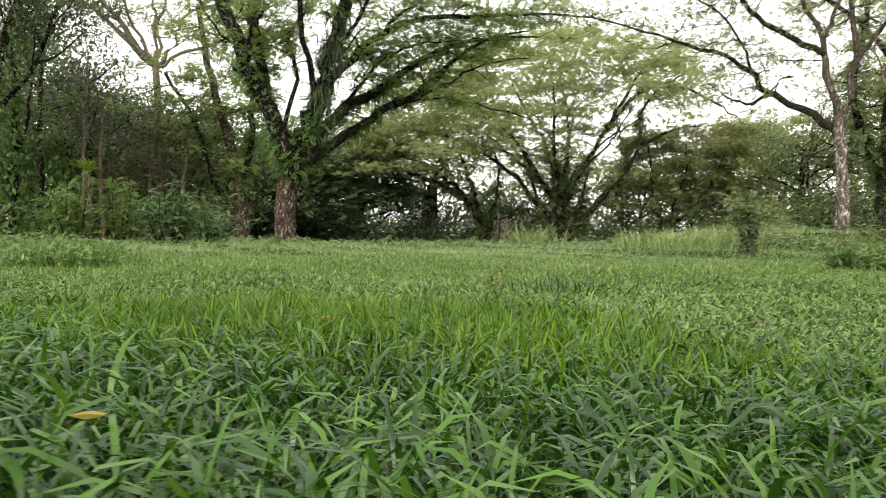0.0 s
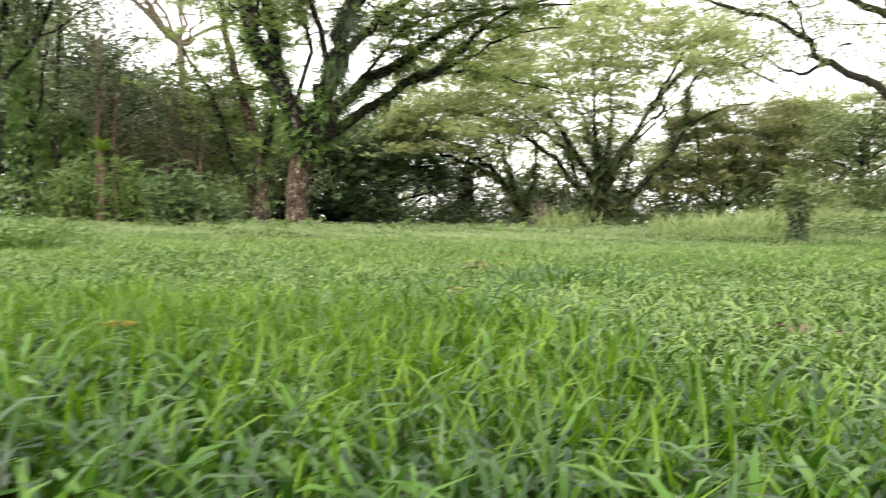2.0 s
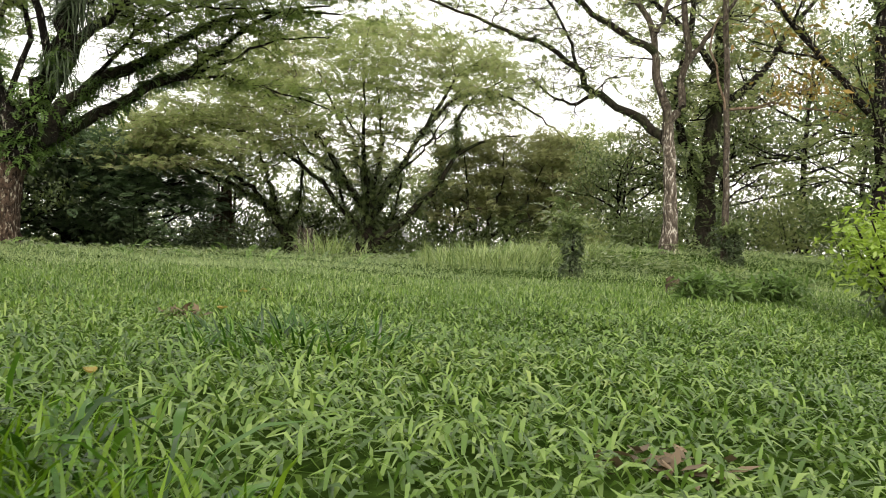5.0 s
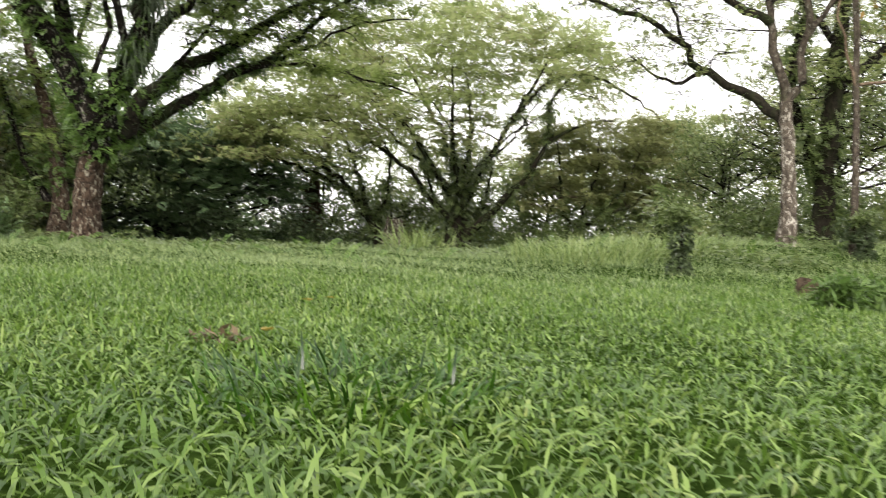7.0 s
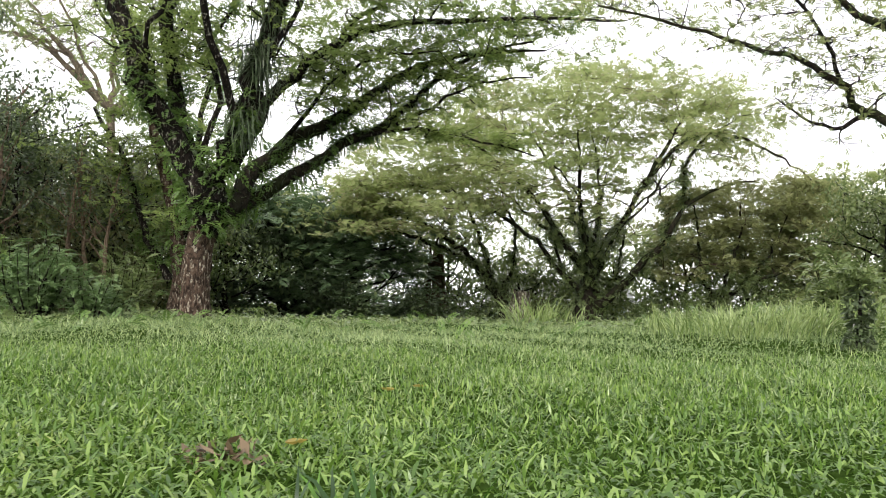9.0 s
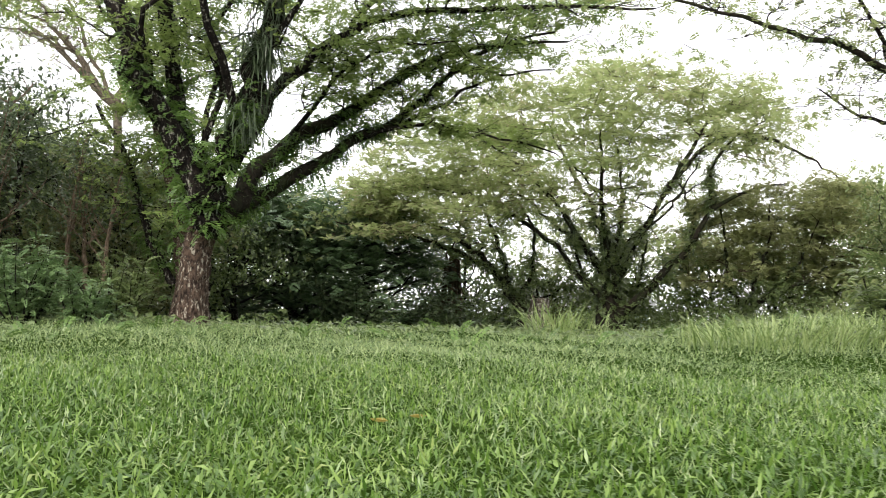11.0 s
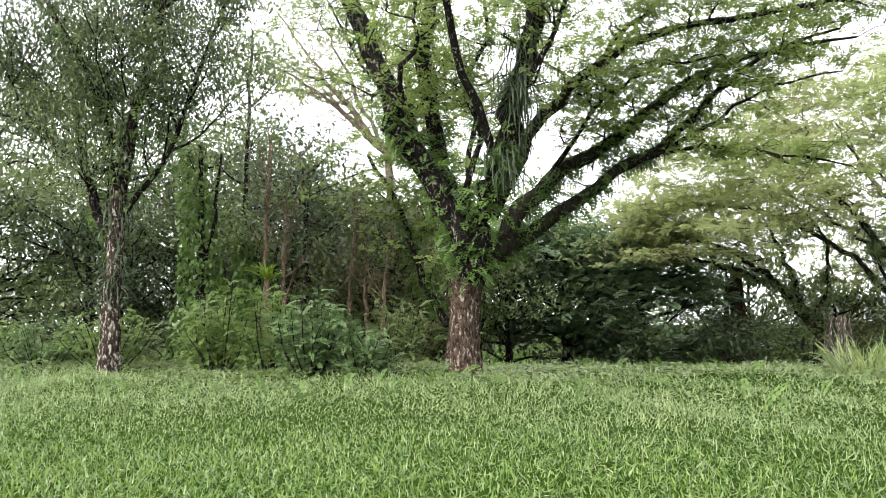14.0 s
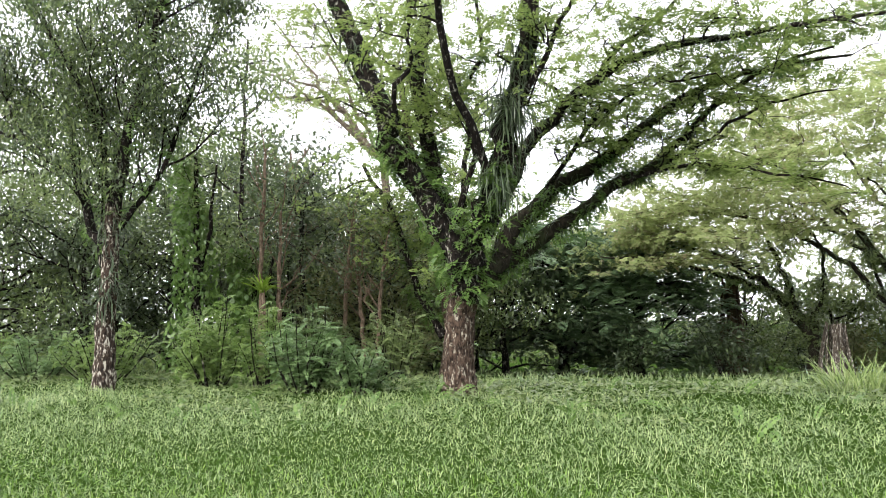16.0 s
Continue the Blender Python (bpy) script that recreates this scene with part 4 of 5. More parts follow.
def forest_tree(x, y, height, crown, low, label, leaf, bark=M_BARK, r=0.16, size=0.2, per_tip=22, limbs=10, name="forest_tree", group="forest trees", spread=0.5, lean=0.0, down=0.5, ratio=0.5, kids=3, frondy=0):
    t = Tree(name, x, y, label, "tree", group)
    b = t.base
    top = b + np.array([lean, 0, height * 0.93])
    mid = b + (top - b) * 0.5 + rng.normal(0, 0.15, 3) * np.array([1, 1, 0])
    p, rr = t.stem("trunk", [b, mid, top], r, r * 0.25, bark, 8, 14, 0.25, 0.03)
    for k in range(limbs):
        s = low + (0.98 - low) * (k + rng.uniform(0, 1)) / limbs
        i = min(int(s * 13), 13)
        a = k * 2.4 + rng.uniform(-0.5, 0.5)
        d = np.array([np.cos(a), np.sin(a), rng.uniform(0.1, 0.7)])
        reach = crown * (0.55 + 0.6 * np.sin(np.pi * min(1, (s - low) / (1.02 - low) * 0.8 + 0.2))) * rng.uniform(0.7, 1.15)
        t.grow(p[i], d, reach, r * 0.35, 1, 0.1, 0.8, kids)
    t.finish_twigs(bark)
    if frondy:
        t.feather(leaf, frondy, spread, size * 1.7, 5, flat=0.45, leaflet=0.5)
    else:
        t.leafage(leaf, per_tip, spread, size, ratio, flat=0.6, down=down)
    return t


# the dark weeping tree behind the great rain tree
forest_tree(-5.6, 42.0, 5.4, 2.0, 0.1, "dense dark green tree with drooping boughs down to the ground", M_WEEP, r=0.22, size=0.24, limbs=26, spread=0.6, frondy=14, down=0.8)
forest_tree(-2.9, 42.5, 4.8, 2.0, 0.08, "dense dark green tree with drooping boughs down to the ground", M_WEEP, r=0.18, size=0.24, limbs=24, spread=0.6, frondy=14, down=0.8)


def pale_back_tree():
    t = Tree("bare_branched_tree", -11.2, 38.4, "tall grey-barked tree with wide half-bare branches above the thicket", "tree")
    b = t.base
    f = np.array([-11.3, 38.4, 7.2])
    a = t.stem("trunk", [b + (0.9, 0, 0), b + (0.3, 0, 3.2), f], 0.2, 0.14, M_PALETWIG, 9, 14, 0.2)
    ends = [((-14.5, 38, 9.4), 0.75), ((-16.5, 38.5, 9.8), 0.8), ((-13.4, 37, 11.8), 0.5), ((-10.6, 39, 12.6), 0.5), ((-8.6, 38, 10.0), 0.6), ((-12.0, 40, 12.4), 0.5), ((-7.0, 39, 8.6), 0.6), ((-15.6, 38, 12.6), 0.45), ((-17.6, 38.5, 11.4), 0.6), ((-15.8, 37.5, 10.6), 0.7)]
    ps = []
    for e, k in ends:
        e = np.array(e)
        m = f + (e - f) * 0.5
        m[2] = f[2] + (e[2] - f[2]) * k
        ps.append(t.stem("limb", [f - (0, 0, 0.3), m, e], 0.09, 0.025, M_PALETWIG, 7, 14, 0, 0.1))
    t.pads(t.around(ps, 30, 0.9, 0.3, 0.3), M_RAINFAR, f, 6, 0.8, 0.3, 0.17, 0.035, 4, 5)
    t.finish_twigs(M_PALETWIG)


pale_back_tree()
forest_tree(-13.5, 32.6, 11.2, 1.0, 0.3, "tall slender leafy tree hung with vines at the forest edge", M_MIDLEAF, M_BARK, 0.13, 0.2, 24, 12, lean=0.2)

# ---- forest edge on the left ----
for x, y, h, lean, bk in ((-16.3, 38.2, 9.5, -0.2, M_TAN), (-15.3, 38.6, 7.8, 0.35, M_TAN), (-12.9, 34.5, 7.0, 0.3, M_BARK), (-13.6, 36.5, 8.4, -0.4, M_TAN)):
    forest_tree(x, y, h, 1.6, 0.6, "thin tan-stemmed forest tree with dark leaves", M_DARKLEAF, bk, 0.14, 0.2, 20, 9, lean=lean)
for x, y, h, lean in ((-10.9, 29.5, 5.9, 0.1), (-10.35, 29.6, 4.3, -0.05), (-9.5, 31.4, 4.4, 0.3), (-9.0, 31.8, 4.0, -0.2), (-8.3, 31.0, 3.6, 0.25)):
    t = Tree("bare_stem_tree", x, y, "bare tan forest stem with a few thin branches", "tree", "bare stems")
    b = t.base
    p = t.stem("trunk", [b, b + (lean * 0.5 - 0.08, 0, h * 0.5), b + (lean, 0, h)], 0.08, 0.035, M_TAN, 8, 16, 0.2, 0.025)
    t.branch_out(p, 7, 0.45, 1.3, 0.03, 1, 0.3, 3)
    t.finish_twigs(M_TAN)
    t.leafage(M_DARKLEAF, 5, 0.25, 0.16)
spots = [(-9.2, 34.5, 4.6, 1.7, M_BROWNLEAF), (-11.0, 35.8, 5.6, 1.9, M_MIDLEAF), (-13.2, 38.4, 6.6, 2.0, M_DARKLEAF), (-14.2, 41.0, 6.0, 1.9, M_BROWNLEAF), (-18.6, 36.5, 7.0, 2.2, M_DARKLEAF),
         (-21.5, 35.0, 7.5, 2.3, M_MIDLEAF), (-20.0, 29.5, 6.0, 2.0, M_MIDLEAF), (-24.0, 27.5, 8.0, 2.4, M_MIDLEAF), (-8.0, 37.5, 5.0, 1.9, M_MIDLEAF),
         (17.5, 33.0, 6.5, 2.2, M_RAINFAR), (19.5, 31.0, 7.5, 2.4, M_MIDLEAF), (17.0, 24.0, 5.0, 1.8, M_RAINFAR), (21.5, 26.5, 7.5, 2.4, M_DARKLEAF),
         (24.0, 34.0, 8.5, 2.8, M_MIDLEAF), (16.0, 37.5, 5.0, 2.0, M_MIDLEAF), (19.0, 36.5, 7.0, 2.4, M_BROWNLEAF), (-18.5, 33.0, 10.5, 2.6, M_MIDLEAF), (-21.5, 30.5, 11.0, 2.6, M_MIDLEAF), (-18.2, 36.0, 9.5, 1.9, M_DARKLEAF), (0.8, 49.5, 4.6, 1.8, M_MIDLEAF), (4.2, 51.0, 3.8, 1.6, M_MIDLEAF), (7.9, 50.5, 3.6, 1.6, M_MIDLEAF), (11.8, 49.0, 4.6, 1.9, M_MIDLEAF), (14.6, 48.5, 5.0, 1.9, M_MIDLEAF), (-10.2, 40.0, 6.5, 2.2, M_DARKLEAF), (-17.0, 42.0, 9.0, 2.8, M_MIDLEAF), (-27.5, 38.0, 10.0, 3.0, M_DARKLEAF), (-22.5, 41.0, 10.5, 3.0, M_MIDLEAF)]
# backdrop trees: their dark leaf colour stands in for the wood's deep shade
spots += [(-9.5, 43.5, 5.5, 2.4, M_DARKLEAF), (-12.5, 43.0, 6.5, 2.6, M_DARKLEAF), (-15.5, 44.5, 7.5, 2.8, M_DARKLEAF), (-19.0, 43.5, 8.5, 2.8, M_DARKLEAF), (-22.0, 37.0, 8.0, 2.6, M_DARKLEAF), (-25.0, 33.0, 8.5, 2.6, M_DARKLEAF),
          (-16.2, 34.5, 5.2, 1.9, M_DARKLEAF), (-14.6, 36.0, 4.6, 1.8, M_DARKLEAF), (-18.0, 31.0, 4.8, 1.8, M_DARKLEAF), (-11.8, 38.0, 4.4, 1.9, M_DARKLEAF), (-7.4, 40.5, 4.2, 1.9, M_DARKLEAF)]
for x, y, h, c, m in spots:
    kind = {M_BROWNLEAF: "russet-leaved thicket tree at the forest edge", M_MIDLEAF: "mid-green leafy tree at the forest edge", M_DARKLEAF: "dark glossy-leaved tree at the forest edge, leaf colour deepened for forest shade", M_RAINFAR: "pale green feathery tree at the forest edge"}[m]
    forest_tree(x, y, h, c, 0.06 if x < 8 or y > 48 else 0.4, kind, m, M_BARK, 0.15, 0.18 if y < 38 else 0.3, 36 if y < 38 else 17, 18, spread=0.42, frondy=6 if m == M_RAINFAR else 0)


def vine_tree(x, y, h, r, label):
    t = Tree("vine_clad_tree", x, y, label, "tree", "vine-clad trees")
    b = t.base
    a = t.stem("trunk", [b, b + (0.1, 0, h * 0.5), b + (0.0, 0, h)], 0.14, 0.06, M_BARK, 8, 14)
    c = t.stem("limb", [b + (0.05, 0, h * 0.4), b + (0.5, 0, h * 0.7), b + (0.7, 0, h * 0.95)], 0.08, 0.03, M_BARK, 7, 10)
    n = 2600
    s = rng.uniform(0, 1, n)
    w = r * (1.15 - 0.75 * s) * np.sqrt(rng.uniform(0.1, 1, n))
    ang = rng.uniform(0, 6.283, n)
    q = b + np.stack([w * np.cos(ang) + 0.3 * s * np.sin(5 * s), w * np.sin(ang), 0.05 + s * h], -1)
    g = Geo()
    leaves(g, q, 0.2, 0.6, 0.8, 0.9)
    g.put("vine_leaves", M_FERN, t.ob, t.base, smooth=False, label="hanging curtain of broad vine leaves")
    t.branch_out(a, 5, 0.75, 1.0, 0.02, 1, 0.1, 3)
    t.finish_twigs(M_BARK)
    t.leafage(M_MIDLEAF, 14, 0.3, 0.16)


vine_tree(-13.4, 30.1, 6.2, 0.85, "slender tree wrapped in a curtain of vines")
vine_tree(-11.9, 30.6, 3.6, 0.9, "short stem wrapped in ferns and vines")


# ---- bushes ----
def frond_bush(name, x, y, h, r, n, material, label, length=0.6, category="bush", tilt=0.5, pairs=6):
    base = np.array([x, y, gz(x, y)])
    ob = thing(name, tuple(base), label, category, "bushes")
    st, g = Geo(), Geo()
    k = max(5, n // 28)
    for i in range(k):
        a, q = rng.uniform(0, 6.283), r * np.sqrt(rng.uniform(0.02, 1))
        top = base + np.array([q * np.cos(a), q * np.sin(a), h * (1 - 0.55 * (q / r) ** 2) * rng.uniform(0.75, 1.05)])
        foot = base + np.array([q * np.cos(a) * 0.35, q * np.sin(a) * 0.35, -0.03])
        p = spline([foot, foot + (top - foot) * 0.5 + rng.normal(0, 0.06, 3), top], 7)
        tube(st, p, np.linspace(0.018, 0.006, 7), 5)
        m = n // k
        s = rng.uniform(0.15, 1, m)
        root = foot + (top - foot) * s[:, None] + rng.normal(0, 0.05, (m, 3))
        fronds(g, root, rng.uniform(0, 6.283, m), rng.uniform(0.5 - tilt, 0.5 + tilt, m), rng.uniform(0.4, 1.3, m), length * rng.uniform(0.6, 1.2, m), length * rng.uniform(0.12, 0.2, m), pairs, 0.4)
    st.put("stem_tangle", M_BARK, ob, base, kind="stuff")
    g.put("frond_mass", material, ob, base, smooth=False, kind="stuff")
    return ob


frond_bush("feathery_bush", -7.0, 24.6, 1.75, 0.85, 798, M_BLUEFERN, "blue-green feathery bush at the forest edge", 0.33)
frond_bush("feathery_bush", -5.9, 24.6, 1.0, 0.8, 494, M_BLUEFERN, "low blue-green feathery bush beside the rain tree", 0.30)
frond_bush("fern_bush", -8.6, 25.8, 2.1, 0.6, 456, M_BUSH, "tall upright bush of pale green compound leaves", 0.33)
frond_bush("fern_bush", -9.7, 25.6, 2.0, 0.7, 456, M_BUSH, "tall upright bush of pale green compound leaves", 0.36)
frond_bush("leafy_bush", -12.9, 26.0, 1.7, 1.2, 798, M_BUSH, "rounded bush of fine mid-green leaves", 0.28)
frond_bush("leafy_bush", -10.7, 26.8, 1.7, 0.9, 570, M_BUSH, "rounded bush of fine mid-green leaves", 0.28)
frond_bush("leafy_bush", -15.2, 26.4, 1.3, 1.2, 722, M_BLUEFERN, "spreading dull green bush at the forest edge", 0.30)
frond_bush("leafy_bush", -18.0, 27.0, 1.5, 1.3, 722, M_BUSH, "spreading dull green bush at the forest edge", 0.30)
frond_bush("leafy_bush", -6.9, 28.5, 1.7, 1.1, 608, M_MIDLEAF, "dark leafy bush behind the rain tree", 0.33)
frond_bush("leafy_bush", -10.2, 30.5, 2.6, 1.3, 798, M_MIDLEAF, "dense green undergrowth bush under trees", 0.36)
frond_bush("leafy_bush", -8.2, 32.5, 2.4, 1.3, 798, M_BROWNLEAF, "russet-tinged undergrowth bush under trees", 0.36)


def broad_bush(name, x, y, h, r, n, size, material, label, ratio=0.45, stem_h=0.0, category="bush", stems=6, stem_r=0.02):
    base = np.array([x, y, gz(x, y)])
    ob = thing(name, tuple(base), label, category, "bushes")
    st, g = Geo(), Geo()
    for i in range(stems):
        a, q = rng.uniform(0, 6.283), r * 0.7 * np.sqrt(rng.uniform(0, 1))
        top = base + np.array([q * np.cos(a), q * np.sin(a), stem_h + (h - stem_h) * rng.uniform(0.6, 0.95)])
        p = spline([base + rng.normal(0, 0.03, 3) * np.array([1, 1, 0]) - (0, 0, 0.03), base + (top - base) * 0.5 + rng.normal(0, 0.04, 3), top], 7)
        tube(st, p, np.linspace(stem_r, stem_r * 0.35, 7), 5)
    c = rng.normal(0, 1, (26, 3))
    c = base + unit(c) * (rng.uniform(0.25, 1, 26) ** 0.5)[:, None] * np.array([r, r, (h - stem_h) / 2]) * 0.8 + np.array([0, 0, stem_h + (h - stem_h) / 2])
    q = np.repeat(c, n // 26, 0)
    q = q + rng.normal(0, 1, q.shape) * np.array([r, r, (h - stem_h) / 2]) * 0.22
    q = q[q[:, 2] > base[2] + 0.03]
    leaves(g, q, size, ratio, 0.9, 0.2)
    st.put("stem_tangle", M_BARK, ob, base, kind="stuff")
    g.put("leaf_mass", material, ob, base, smooth=False, kind="stuff")
    return ob


def sapling(x, y, h):
    """A thin stem wrapped in small leaves, with a flat tuft on top."""
    t = Tree("sapling", x, y, "small sapling with a flat leafy tuft on a dark leafy stem", "sapling")
    b = t.base
    p = t.stem("stem", [b, b + (0.02, 0, h * 0.5), b + (-0.01, 0, h)], 0.035, 0.014, M_BARK, 7, 12, 0.3, 0.012)
    for k in range(7):
        a = k * 0.9
        t.grow(p[0][9 + k % 3], np.array([np.cos(a), np.sin(a), 0.25]), 0.22, 0.008, 0)
    t.finish_twigs(M_BARK)
    t.leafage(M_MIDLEAF, 26, 0.085, 0.1, 0.5, "tuft", 0.5)
    g = Geo()
    n = 1000
    s = rng.uniform(0.03, 0.86, n)
    w = 0.06 + 0.11 * np.abs(np.sin(s * 7 + 0.6))
    a = rng.uniform(0, 6.283, n)
    leaves(g, b + np.stack([np.cos(a) * w, np.sin(a) * w, s * h], -1), 0.085, 0.5, 0.9, 0.3)
    g.put("stem_leaves", M_DARKLEAF, t.ob, t.base, smooth=False, kind="stuff")


sapling(5.86, 18.6, 0.98)
sapling(9.86, 20.2, 0.75)
broad_bush("lime_bush", 6.15, 11.7, 1.02, 0.8, 3000, 0.085, M_LIME, "bright lime-green leafy bush with a dark shaded base", 0.42, 0.25)
broad_bush("lime_bush", 7.05, 12.4, 1.45, 0.85, 3400, 0.085, M_LIME, "taller bright lime-green leafy bush beside the first", 0.42, 0.3)
# dark-coloured leaves added for the shade at the foot of the lime bushes
broad_bush("shaded_base", 6.45, 11.5, 0.62, 0.62, 2200, 0.1, M_DARKLEAF, "dark leaves added as the shaded base of the lime bush", 0.45)
broad_bush("shaded_base", 7.1, 12.0, 0.8, 0.7, 2200, 0.1, M_DARKLEAF, "dark leaves added as the shaded base of the lime bush", 0.45)
frond_bush("leafy_bush", 8.0, 24.2, 1.5, 0.5, 150, M_MIDLEAF, "young tree with drooping dark compound leaves", 0.5)
for x, y, h, r, m in ((-3.0, 40.0, 1.4, 1.4, M_DARKLEAF), (0.0, 41.5, 1.5, 1.4, M_DARKLEAF), (1.6, 46.5, 1.5, 1.6, M_MIDLEAF), (4.6, 47.0, 1.1, 1.4, M_BROWNLEAF), (9.0, 45.5, 1.4, 1.4, M_MIDLEAF),
                      (10.0, 42.0, 1.2, 1.2, M_MIDLEAF), (13.5, 41.0, 1.5, 1.5, M_MIDLEAF), (16.0, 39.0, 1.8, 1.6, M_RAINFAR), (19.0, 40.0, 2.2, 1.8, M_RAINFAR), (12.0, 33.0, 1.4, 1.3, M_RAINFAR), (12.8, 29.8, 1.5, 1.4, M_MIDLEAF), (14.4, 34.5, 2.4, 1.7, M_MIDLEAF), (20.5, 33.0, 3.0, 2.0, M_RAINFAR), (16.8, 28.0, 2.0, 1.5, M_RAINFAR),
                      (15.5, 31.0, 2.4, 1.6, M_MIDLEAF), (18.5, 30.0, 2.8, 1.8, M_MIDLEAF), (15.5, 24.0, 1.8, 1.3, M_MIDLEAF), (18.0, 25.0, 2.6, 1.8, M_DARKLEAF), (21.0, 28.0, 3.0, 2.0, M_MIDLEAF), (17.0, 35.0, 2.8, 1.8, M_RAINFAR),
                      (18.6, 34.0, 2.4, 1.6, M_MIDLEAF), (20.6, 36.5, 2.8, 1.9, M_MIDLEAF), (22.6, 35.0, 3.0, 1.9, M_RAINFAR), (23.5, 30.5, 3.0, 2.0, M_MIDLEAF), (17.0, 37.5, 2.4, 1.8, M_MIDLEAF), (3.0, 49.0, 1.8, 1.5, M_DARKLEAF), (6.8, 47.5, 1.3, 1.3, M_MIDLEAF), (11.0, 47.0, 1.9, 1.6, M_MIDLEAF), (-0.8, 46.5, 2.0, 1.6, M_DARKLEAF), (14.5, 45.0, 2.2, 1.7, M_MIDLEAF)):
    broad_bush("undergrowth_bush", x, y, h + max(0, 0.055 * (y - 30)), r, 1300, 0.22, m, "leafy undergrowth bush under the far trees")

# ---- clumps in the meadow ----
tuft("grass_tuft", 0.72, 9.9, 0.6, 420, 0.24, 0.016, M_TALL, "dark green tuft of taller grass in the meadow", 1.0)
tuft("grass_tuft", 5.3, 21.2, 1.4, 600, 0.58, 0.016, M_CANE, "clump of tall pale cane grass on the knoll")
tuft("grass_tuft", 7.1, 21.8, 1.2, 420, 0.54, 0.016, M_CANE, "clump of tall pale cane grass on the knoll")
tuft("grass_tuft", 2.7, 26.5, 0.55, 160, 0.85, 0.024, M_CANE, "clump of tall cane grass at the meadow's edge")
tuft("grass_tuft", 3.5, 26.9, 0.4, 50, 0.7, 0.022, M_CANE, "clump of tall cane grass at the meadow's edge")
for x, y, h, r, n in ((5.45, 14.0, 0.42, 0.25, 700), (6.0, 14.3, 0.34, 0.4, 800), (6.6, 14.2, 0.42, 0.35, 800)):
    broad_bush("fern_clump", x, y, h, r, n, 0.15, M_FERN, "clump of dark green leafy weeds beside the stump", 0.24, 0.0, "weeds", 7, 0.008)
tuft("weed_clump", -5.2, 13.2, 0.5, 240, 0.42, 0.03, M_SHORT, "clump of leafy weeds in the meadow", 0.9)
tuft("weed_clump", -6.2, 13.6, 0.5, 200, 0.4, 0.03, M_SHORT, "clump of leafy weeds in the meadow", 0.9)


broad_bush("weed_mound", -5.4, 13.4, 0.5, 1.1, 1500, 0.11, M_FERN, "leafy mound of tall weeds in the meadow", 0.3, 0.0, "weeds", 9, 0.008)
broad_bush("weed_mound", -7.4, 14.6, 0.55, 1.3, 1500, 0.11, M_FERN, "leafy mound of tall weeds in the meadow", 0.3, 0.0, "weeds", 9, 0.008)


def nest_fern(x, y, h):
    """A rosette fern perched on a bare stem."""
    t = Tree("perched_fern_stem", x, y, "bare pale stem topped by a bright rosette fern", "tree")
    b = t.base
    t.stem("trunk", [b, b + (0.05, 0, h * 0.5), b + (0, 0, h)], 0.1, 0.07, M_TAN, 8, 12, 0.2, 0.01)
    g = Geo()
    n = 46
    root = b + np.array([0, 0, h]) + rng.normal(0, 0.05, (n, 3))
    ribbons(g, root, rng.uniform(0, 6.283, n), rng.uniform(0.4, 1.3, n), rng.uniform(0.3, 1.2, n), rng.uniform(0.35, 0.65, n), rng.uniform(0.05, 0.085, n), 4)
    g.put("rosette", M_LIME, t.ob, t.base, label="bright green rosette of strap leaves", kind="stuff")


nest_fern(-10.65, 29.1, 2.3)


def stump(x, y):
    base = np.array([x, y, gz(x, y)])
    ob = thing("tree_stump", tuple(base), "rotten low brown tree stump in the grass", "stump")
    g = Geo()
    tube(g, spline([base - (0, 0, 0.05), base + (0, 0, 0.12), base + (0.02, 0, 0.22)], 6), [0.2, 0.18, 0.16, 0.15, 0.15, 0.13], 14, 0.08, 0.1)
    g.put("bark", M_ROOT, ob, base)
    g = Geo()
    tube(g, [base + (0.02, 0, 0.17), base + (0.02, 0, 0.205), base + (0.02, 0, 0.21)], [0.135, 0.13, 0.005], 14, 0.03)
    g.put("cut_face", M_ROOT, ob, base)


stump(6.12, 15.6)


def dead_pile(x, y, n=90):
    base = np.array([x, y, gz(x, y)])
    g = Geo()
    q = base + rng.normal(0, 1, (n, 3)) * np.array([0.08, 0.06, 0.012]) + np.array([0, 0, 0.05])
    leaves(g, q, 0.07, 0.5, 0.7, -0.1)
    tagged(g.put("dead_leaf_pile", M_DRY, None, base, smooth=False), "small heap of dead brown leaves in the grass", "dead leaves", "dead leaf heaps", "stuff")


dead_pile(1.53, 7.45, 60)


def root_curtain(x, y, h, r, n, label, material=M_ROOT):
    """A trunk hidden by a curtain of hanging roots."""
    base = np.array([x, y, gz(x, y) - 0.05])
    ob = thing("root_curtain_tree", tuple(base), label, "tree", "rooted trunks")
    g = Geo()
    tube(g, spline([base, base + (0.05, 0, h * 0.5), base + (0, 0, h)], 8), np.linspace(r * 0.7, r * 0.45, 8), 9, 0.1)
    g.put("trunk", material, ob, base)
    g = Geo()
    for i in range(n):
        a = rng.uniform(0, 6.283)
        f = base + np.array([np.cos(a), np.sin(a), 0]) * r * rng.uniform(0.8, 1.9)
        t = base + np.array([np.cos(a) * r * 0.75, np.sin(a) * r * 0.75, h * rng.uniform(0.8, 1.05)])
        tube(g, spline([f, (f + t) / 2 + rng.normal(0, 0.04, 3), t], 6), np.full(6, rng.uniform(0.012, 0.035)), 5)
    g.put("hanging_root", material, ob, base, kind="stuff")


root_curtain(0.3, 44.5, 3.6, 0.36, 60, "brown trunk hidden by a curtain of hanging roots")
root_curtain(3.75, 42.6, 1.9, 0.42, 34, "grey buttressed tree foot with root ribs", M_PALE)


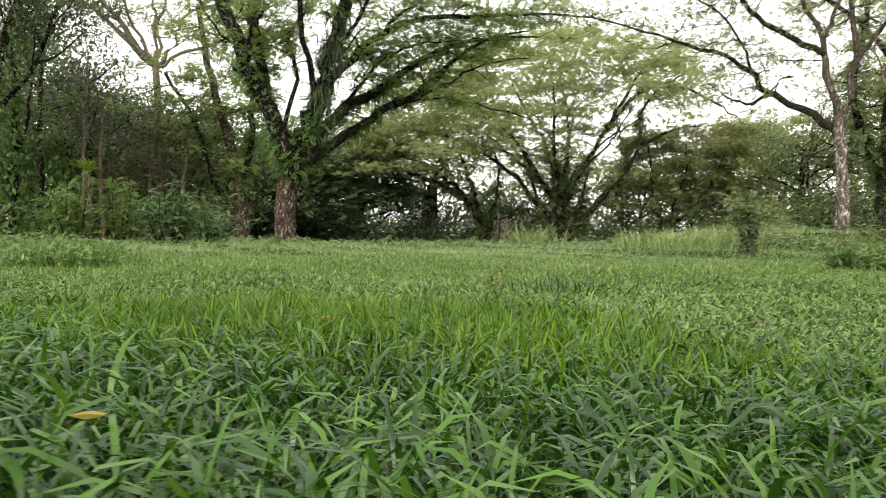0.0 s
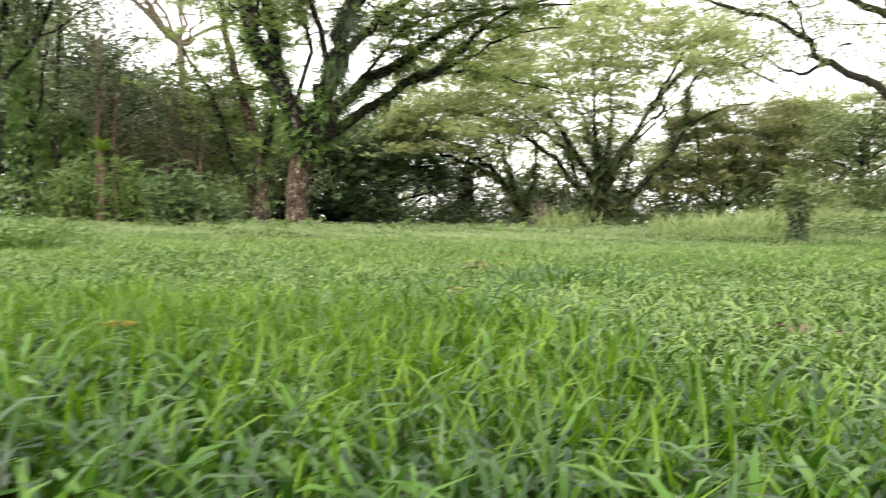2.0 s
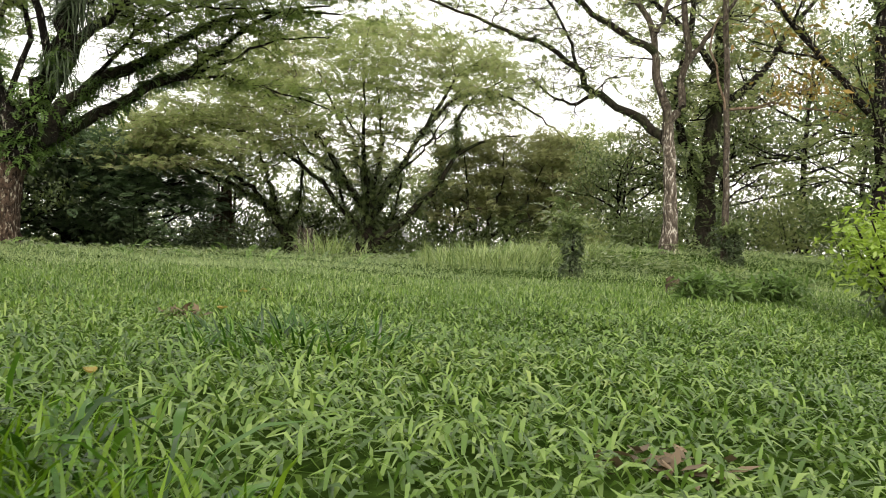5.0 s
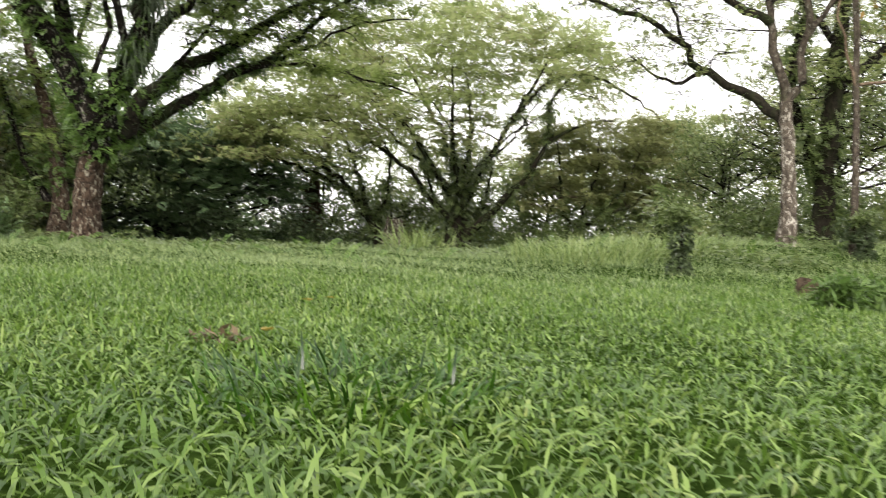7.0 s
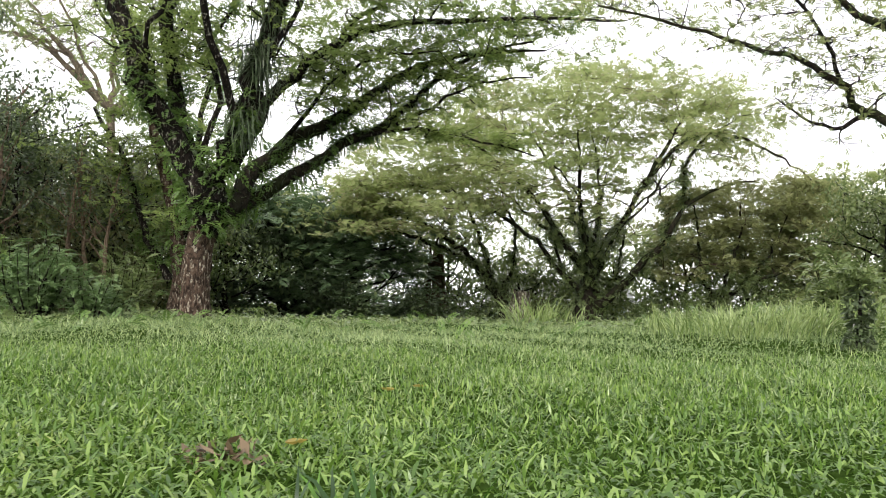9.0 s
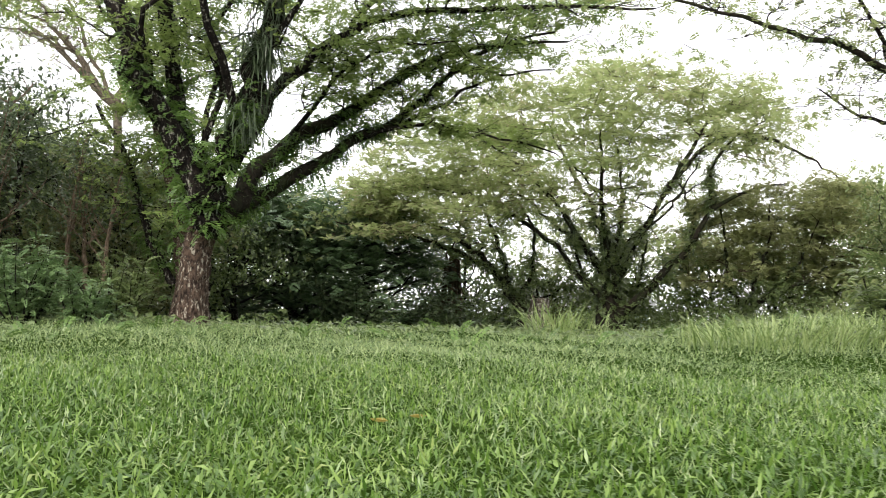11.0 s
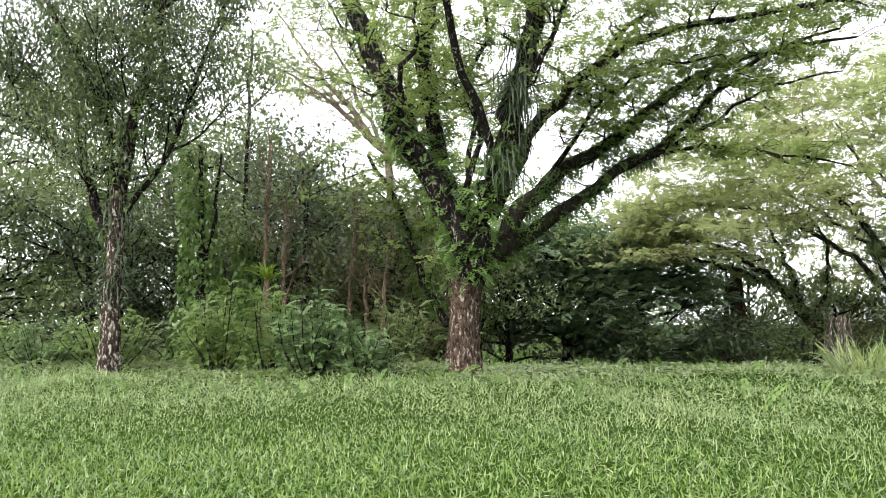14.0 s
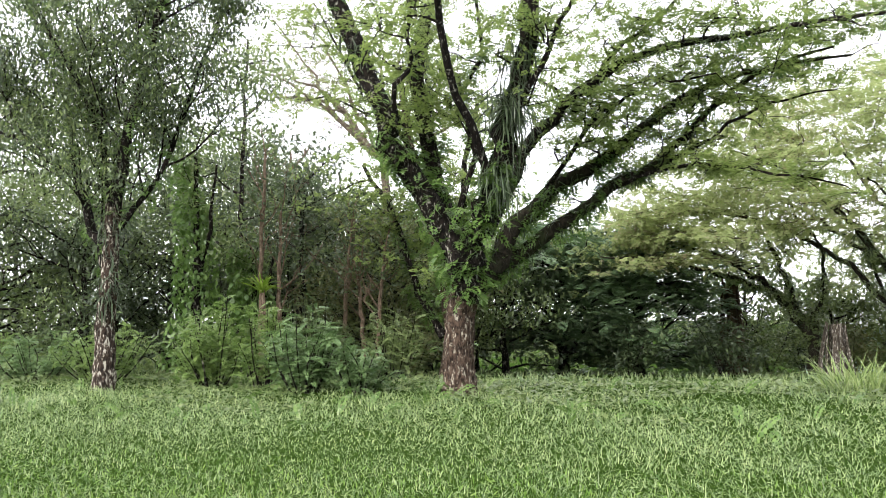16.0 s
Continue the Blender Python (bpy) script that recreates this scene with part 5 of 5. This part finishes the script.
def far_house(x, y):
    z = gz(x, y)
    base = np.array([x, y, z])
    ob = thing("house", tuple(base), "small pale teal house with grey roof behind trees", "house")

    def box(name, c, d, m, parent=ob):
        bm = bmesh.new()
        bmesh.ops.create_cube(bm, size=1)
        bmesh.ops.scale(bm, vec=d, verts=bm.verts)
        bmesh.ops.translate(bm, vec=c, verts=bm.verts)
        bmesh.ops.bevel(bm, geom=bm.edges[:], offset=0.02, segments=1, affect="EDGES")
        me = bpy.data.meshes.new(name)
        bm.to_mesh(me)
        me.materials.append(m)
        o = new(name, me)
        o.parent = parent
        return o

    box("wall", (0, 0, 1.2), (7, 5, 2.4), M_WALL)
    bm = bmesh.new()
    v = [bm.verts.new(p) for p in ((-4, -3, 2.4), (4, -3, 2.4), (4, 3, 2.4), (-4, 3, 2.4), (-3.6, 0, 3.7), (3.6, 0, 3.7))]
    for f in ((0, 1, 5, 4), (2, 3, 4, 5), (1, 2, 5), (3, 0, 4), (3, 2, 1, 0)):
        bm.faces.new([v[k] for k in f])
    me = bpy.data.meshes.new("roof")
    bm.to_mesh(me)
    me.materials.append(M_ROOF)
    new("roof", me).parent = ob
    for k in (-2.2, 0.2, 2.2):
        w = box("window", (k, -2.52, 1.4), (1.0, 0.08, 1.0), M_GLASS)
        box("sill", (k, -2.56, 0.86), (1.2, 0.12, 0.08), M_ROOF, w)


far_house(7.0, 58.0)

# ---- weeds at the meadow's edge ----
def ground_cover():
    g = Geo()
    x, y = scatter(-18, 16, 21.5, 29, 60, lambda x, y: patchy(x, y, 0.9, 1.0) + 0.35 * smooth((y - 23) / 3) - 0.25 * (x > 4.5) * (y < 24) > 0.62)
    n = len(x)
    hgt = 0.05 + 0.22 * patchy(x, y, 1.7, 4.0) ** 2
    c = np.stack([x, y, ground_z(x, y) + hgt * rng.uniform(0.3, 1, n)], -1)
    leaves(g, c, 0.14, 0.55, 0.5, 0.0)
    x, y = scatter(6.2, 10.5, 17.5, 22, 110, lambda x, y: patchy(x, y, 1.4, 2.0) > 0.5)
    leaves(g, np.stack([x, y, ground_z(x, y) + rng.uniform(0.05, 0.22, len(x))], -1), 0.13, 0.55, 0.5, 0.0)
    tagged(g.put("ground_cover", M_MIDLEAF, smooth=False), "low creeping leafy weeds at the meadow's edge", "weeds", kind="stuff")
    g = Geo()
    k = 300
    x, y = rng.uniform(-16, 12, k), rng.uniform(20, 28, k)
    fronds(g, np.stack([x, y, ground_z(x, y)], -1), rng.uniform(0, 6.283, k), rng.uniform(0.6, 1.3, k), rng.uniform(0.6, 1.6, k), rng.uniform(0.2, 0.5, k), rng.uniform(0.05, 0.09, k), 7, 0.4)
    tagged(g.put("edge_ferns", M_FERN, smooth=False), "scattered small green ferns at the meadow's edge", "ferns", kind="stuff")


ground_cover()

# ---- far woods that close the view ----
def far_woods():
    """Leafy masses beyond the clearing, lower where the view opens."""
    k = 1700
    a = np.concatenate([rng.uniform(-1.15, 1.0, k - 500), rng.uniform(-0.95, -0.08, 500)])
    d = rng.uniform(50, 66, k)
    x, y = d * np.sin(a), d * np.cos(a)
    top = (6.4 + 1.6 * np.sin(x * 0.5) + 1.2 * np.sin(x * 1.3 + 1)) * (1 - 0.45 * np.exp(-((x - 8.5) / 3.0) ** 2)) + 3.0 * smooth((-x - 6) / 10)
    c = np.stack([x, y, np.maximum(ground_z(x, y), -1.2) + 0.4 + (top + 0.5) * rng.uniform(0, 1, k) ** 1.4], -1)
    c = np.repeat(c, 42, 0)
    c = c + rng.normal(0, 1, c.shape) * np.array([0.85, 0.85, 0.5])
    c = c[c[:, 2] > ground_z(c[:, 0], c[:, 1])]
    g = Geo()
    leaves(g, c, 0.34, 0.55, 0.9, 0.3)
    tagged(g.put("far_woods", M_FARWOOD, smooth=False), "hazy green woods closing the view beyond the clearing", "woods", kind="stuff")


far_woods()


# ---- fallen leaves ----
def fallen_leaf(x, y, z, turn, size, material=M_ORANGE):
    g = Geo()
    u = np.linspace(-1, 1, 7)
    v = np.linspace(-1, 1, 5)
    U, V = np.meshgrid(u, v, indexing="ij")
    w = (1 - U ** 2) ** 0.7 * 0.42
    p = np.stack([U * size * 0.5, V * w * size * 0.5, size * (0.12 * U ** 2 + 0.18 * (V * w) ** 2 / 0.18)], -1)
    c, q = math.cos(turn), math.sin(turn)
    p = np.stack([p[..., 0] * c - p[..., 1] * q, p[..., 0] * q + p[..., 1] * c, p[..., 2]], -1)
    i, j = np.meshgrid(np.arange(6), np.arange(4), indexing="ij")
    b = i * 5 + j
    g.add(p + np.array([x, y, z]), np.stack([b, b + 5, b + 6, b + 1], -1))
    tagged(g.put("fallen_leaf", material, None, (x, y, z)), "single curled orange-brown leaf fallen on the grass", "fallen leaf", "fallen leaves")


for x, y, h, a, k in ((-1.53, 3.8, 0.24, 0.2, 0.085), (-1.21, 6.31, 0.17, 0.4, 0.14), (-0.06, 8.4, 0.08, 1.9, 0.11), (0.55, 13.8, 0.06, 2.6, 0.12), (0.36, 11.5, 0.07, 0.9, 0.12), (0.43, 6.54, 0.13, 2.2, 0.09), (0.75, 13.9, 0.06, 0.2, 0.1)):
    fallen_leaf(x, y, gz(x, y) + h, a, k)
dead_pile(0.13, 11.36, 70)
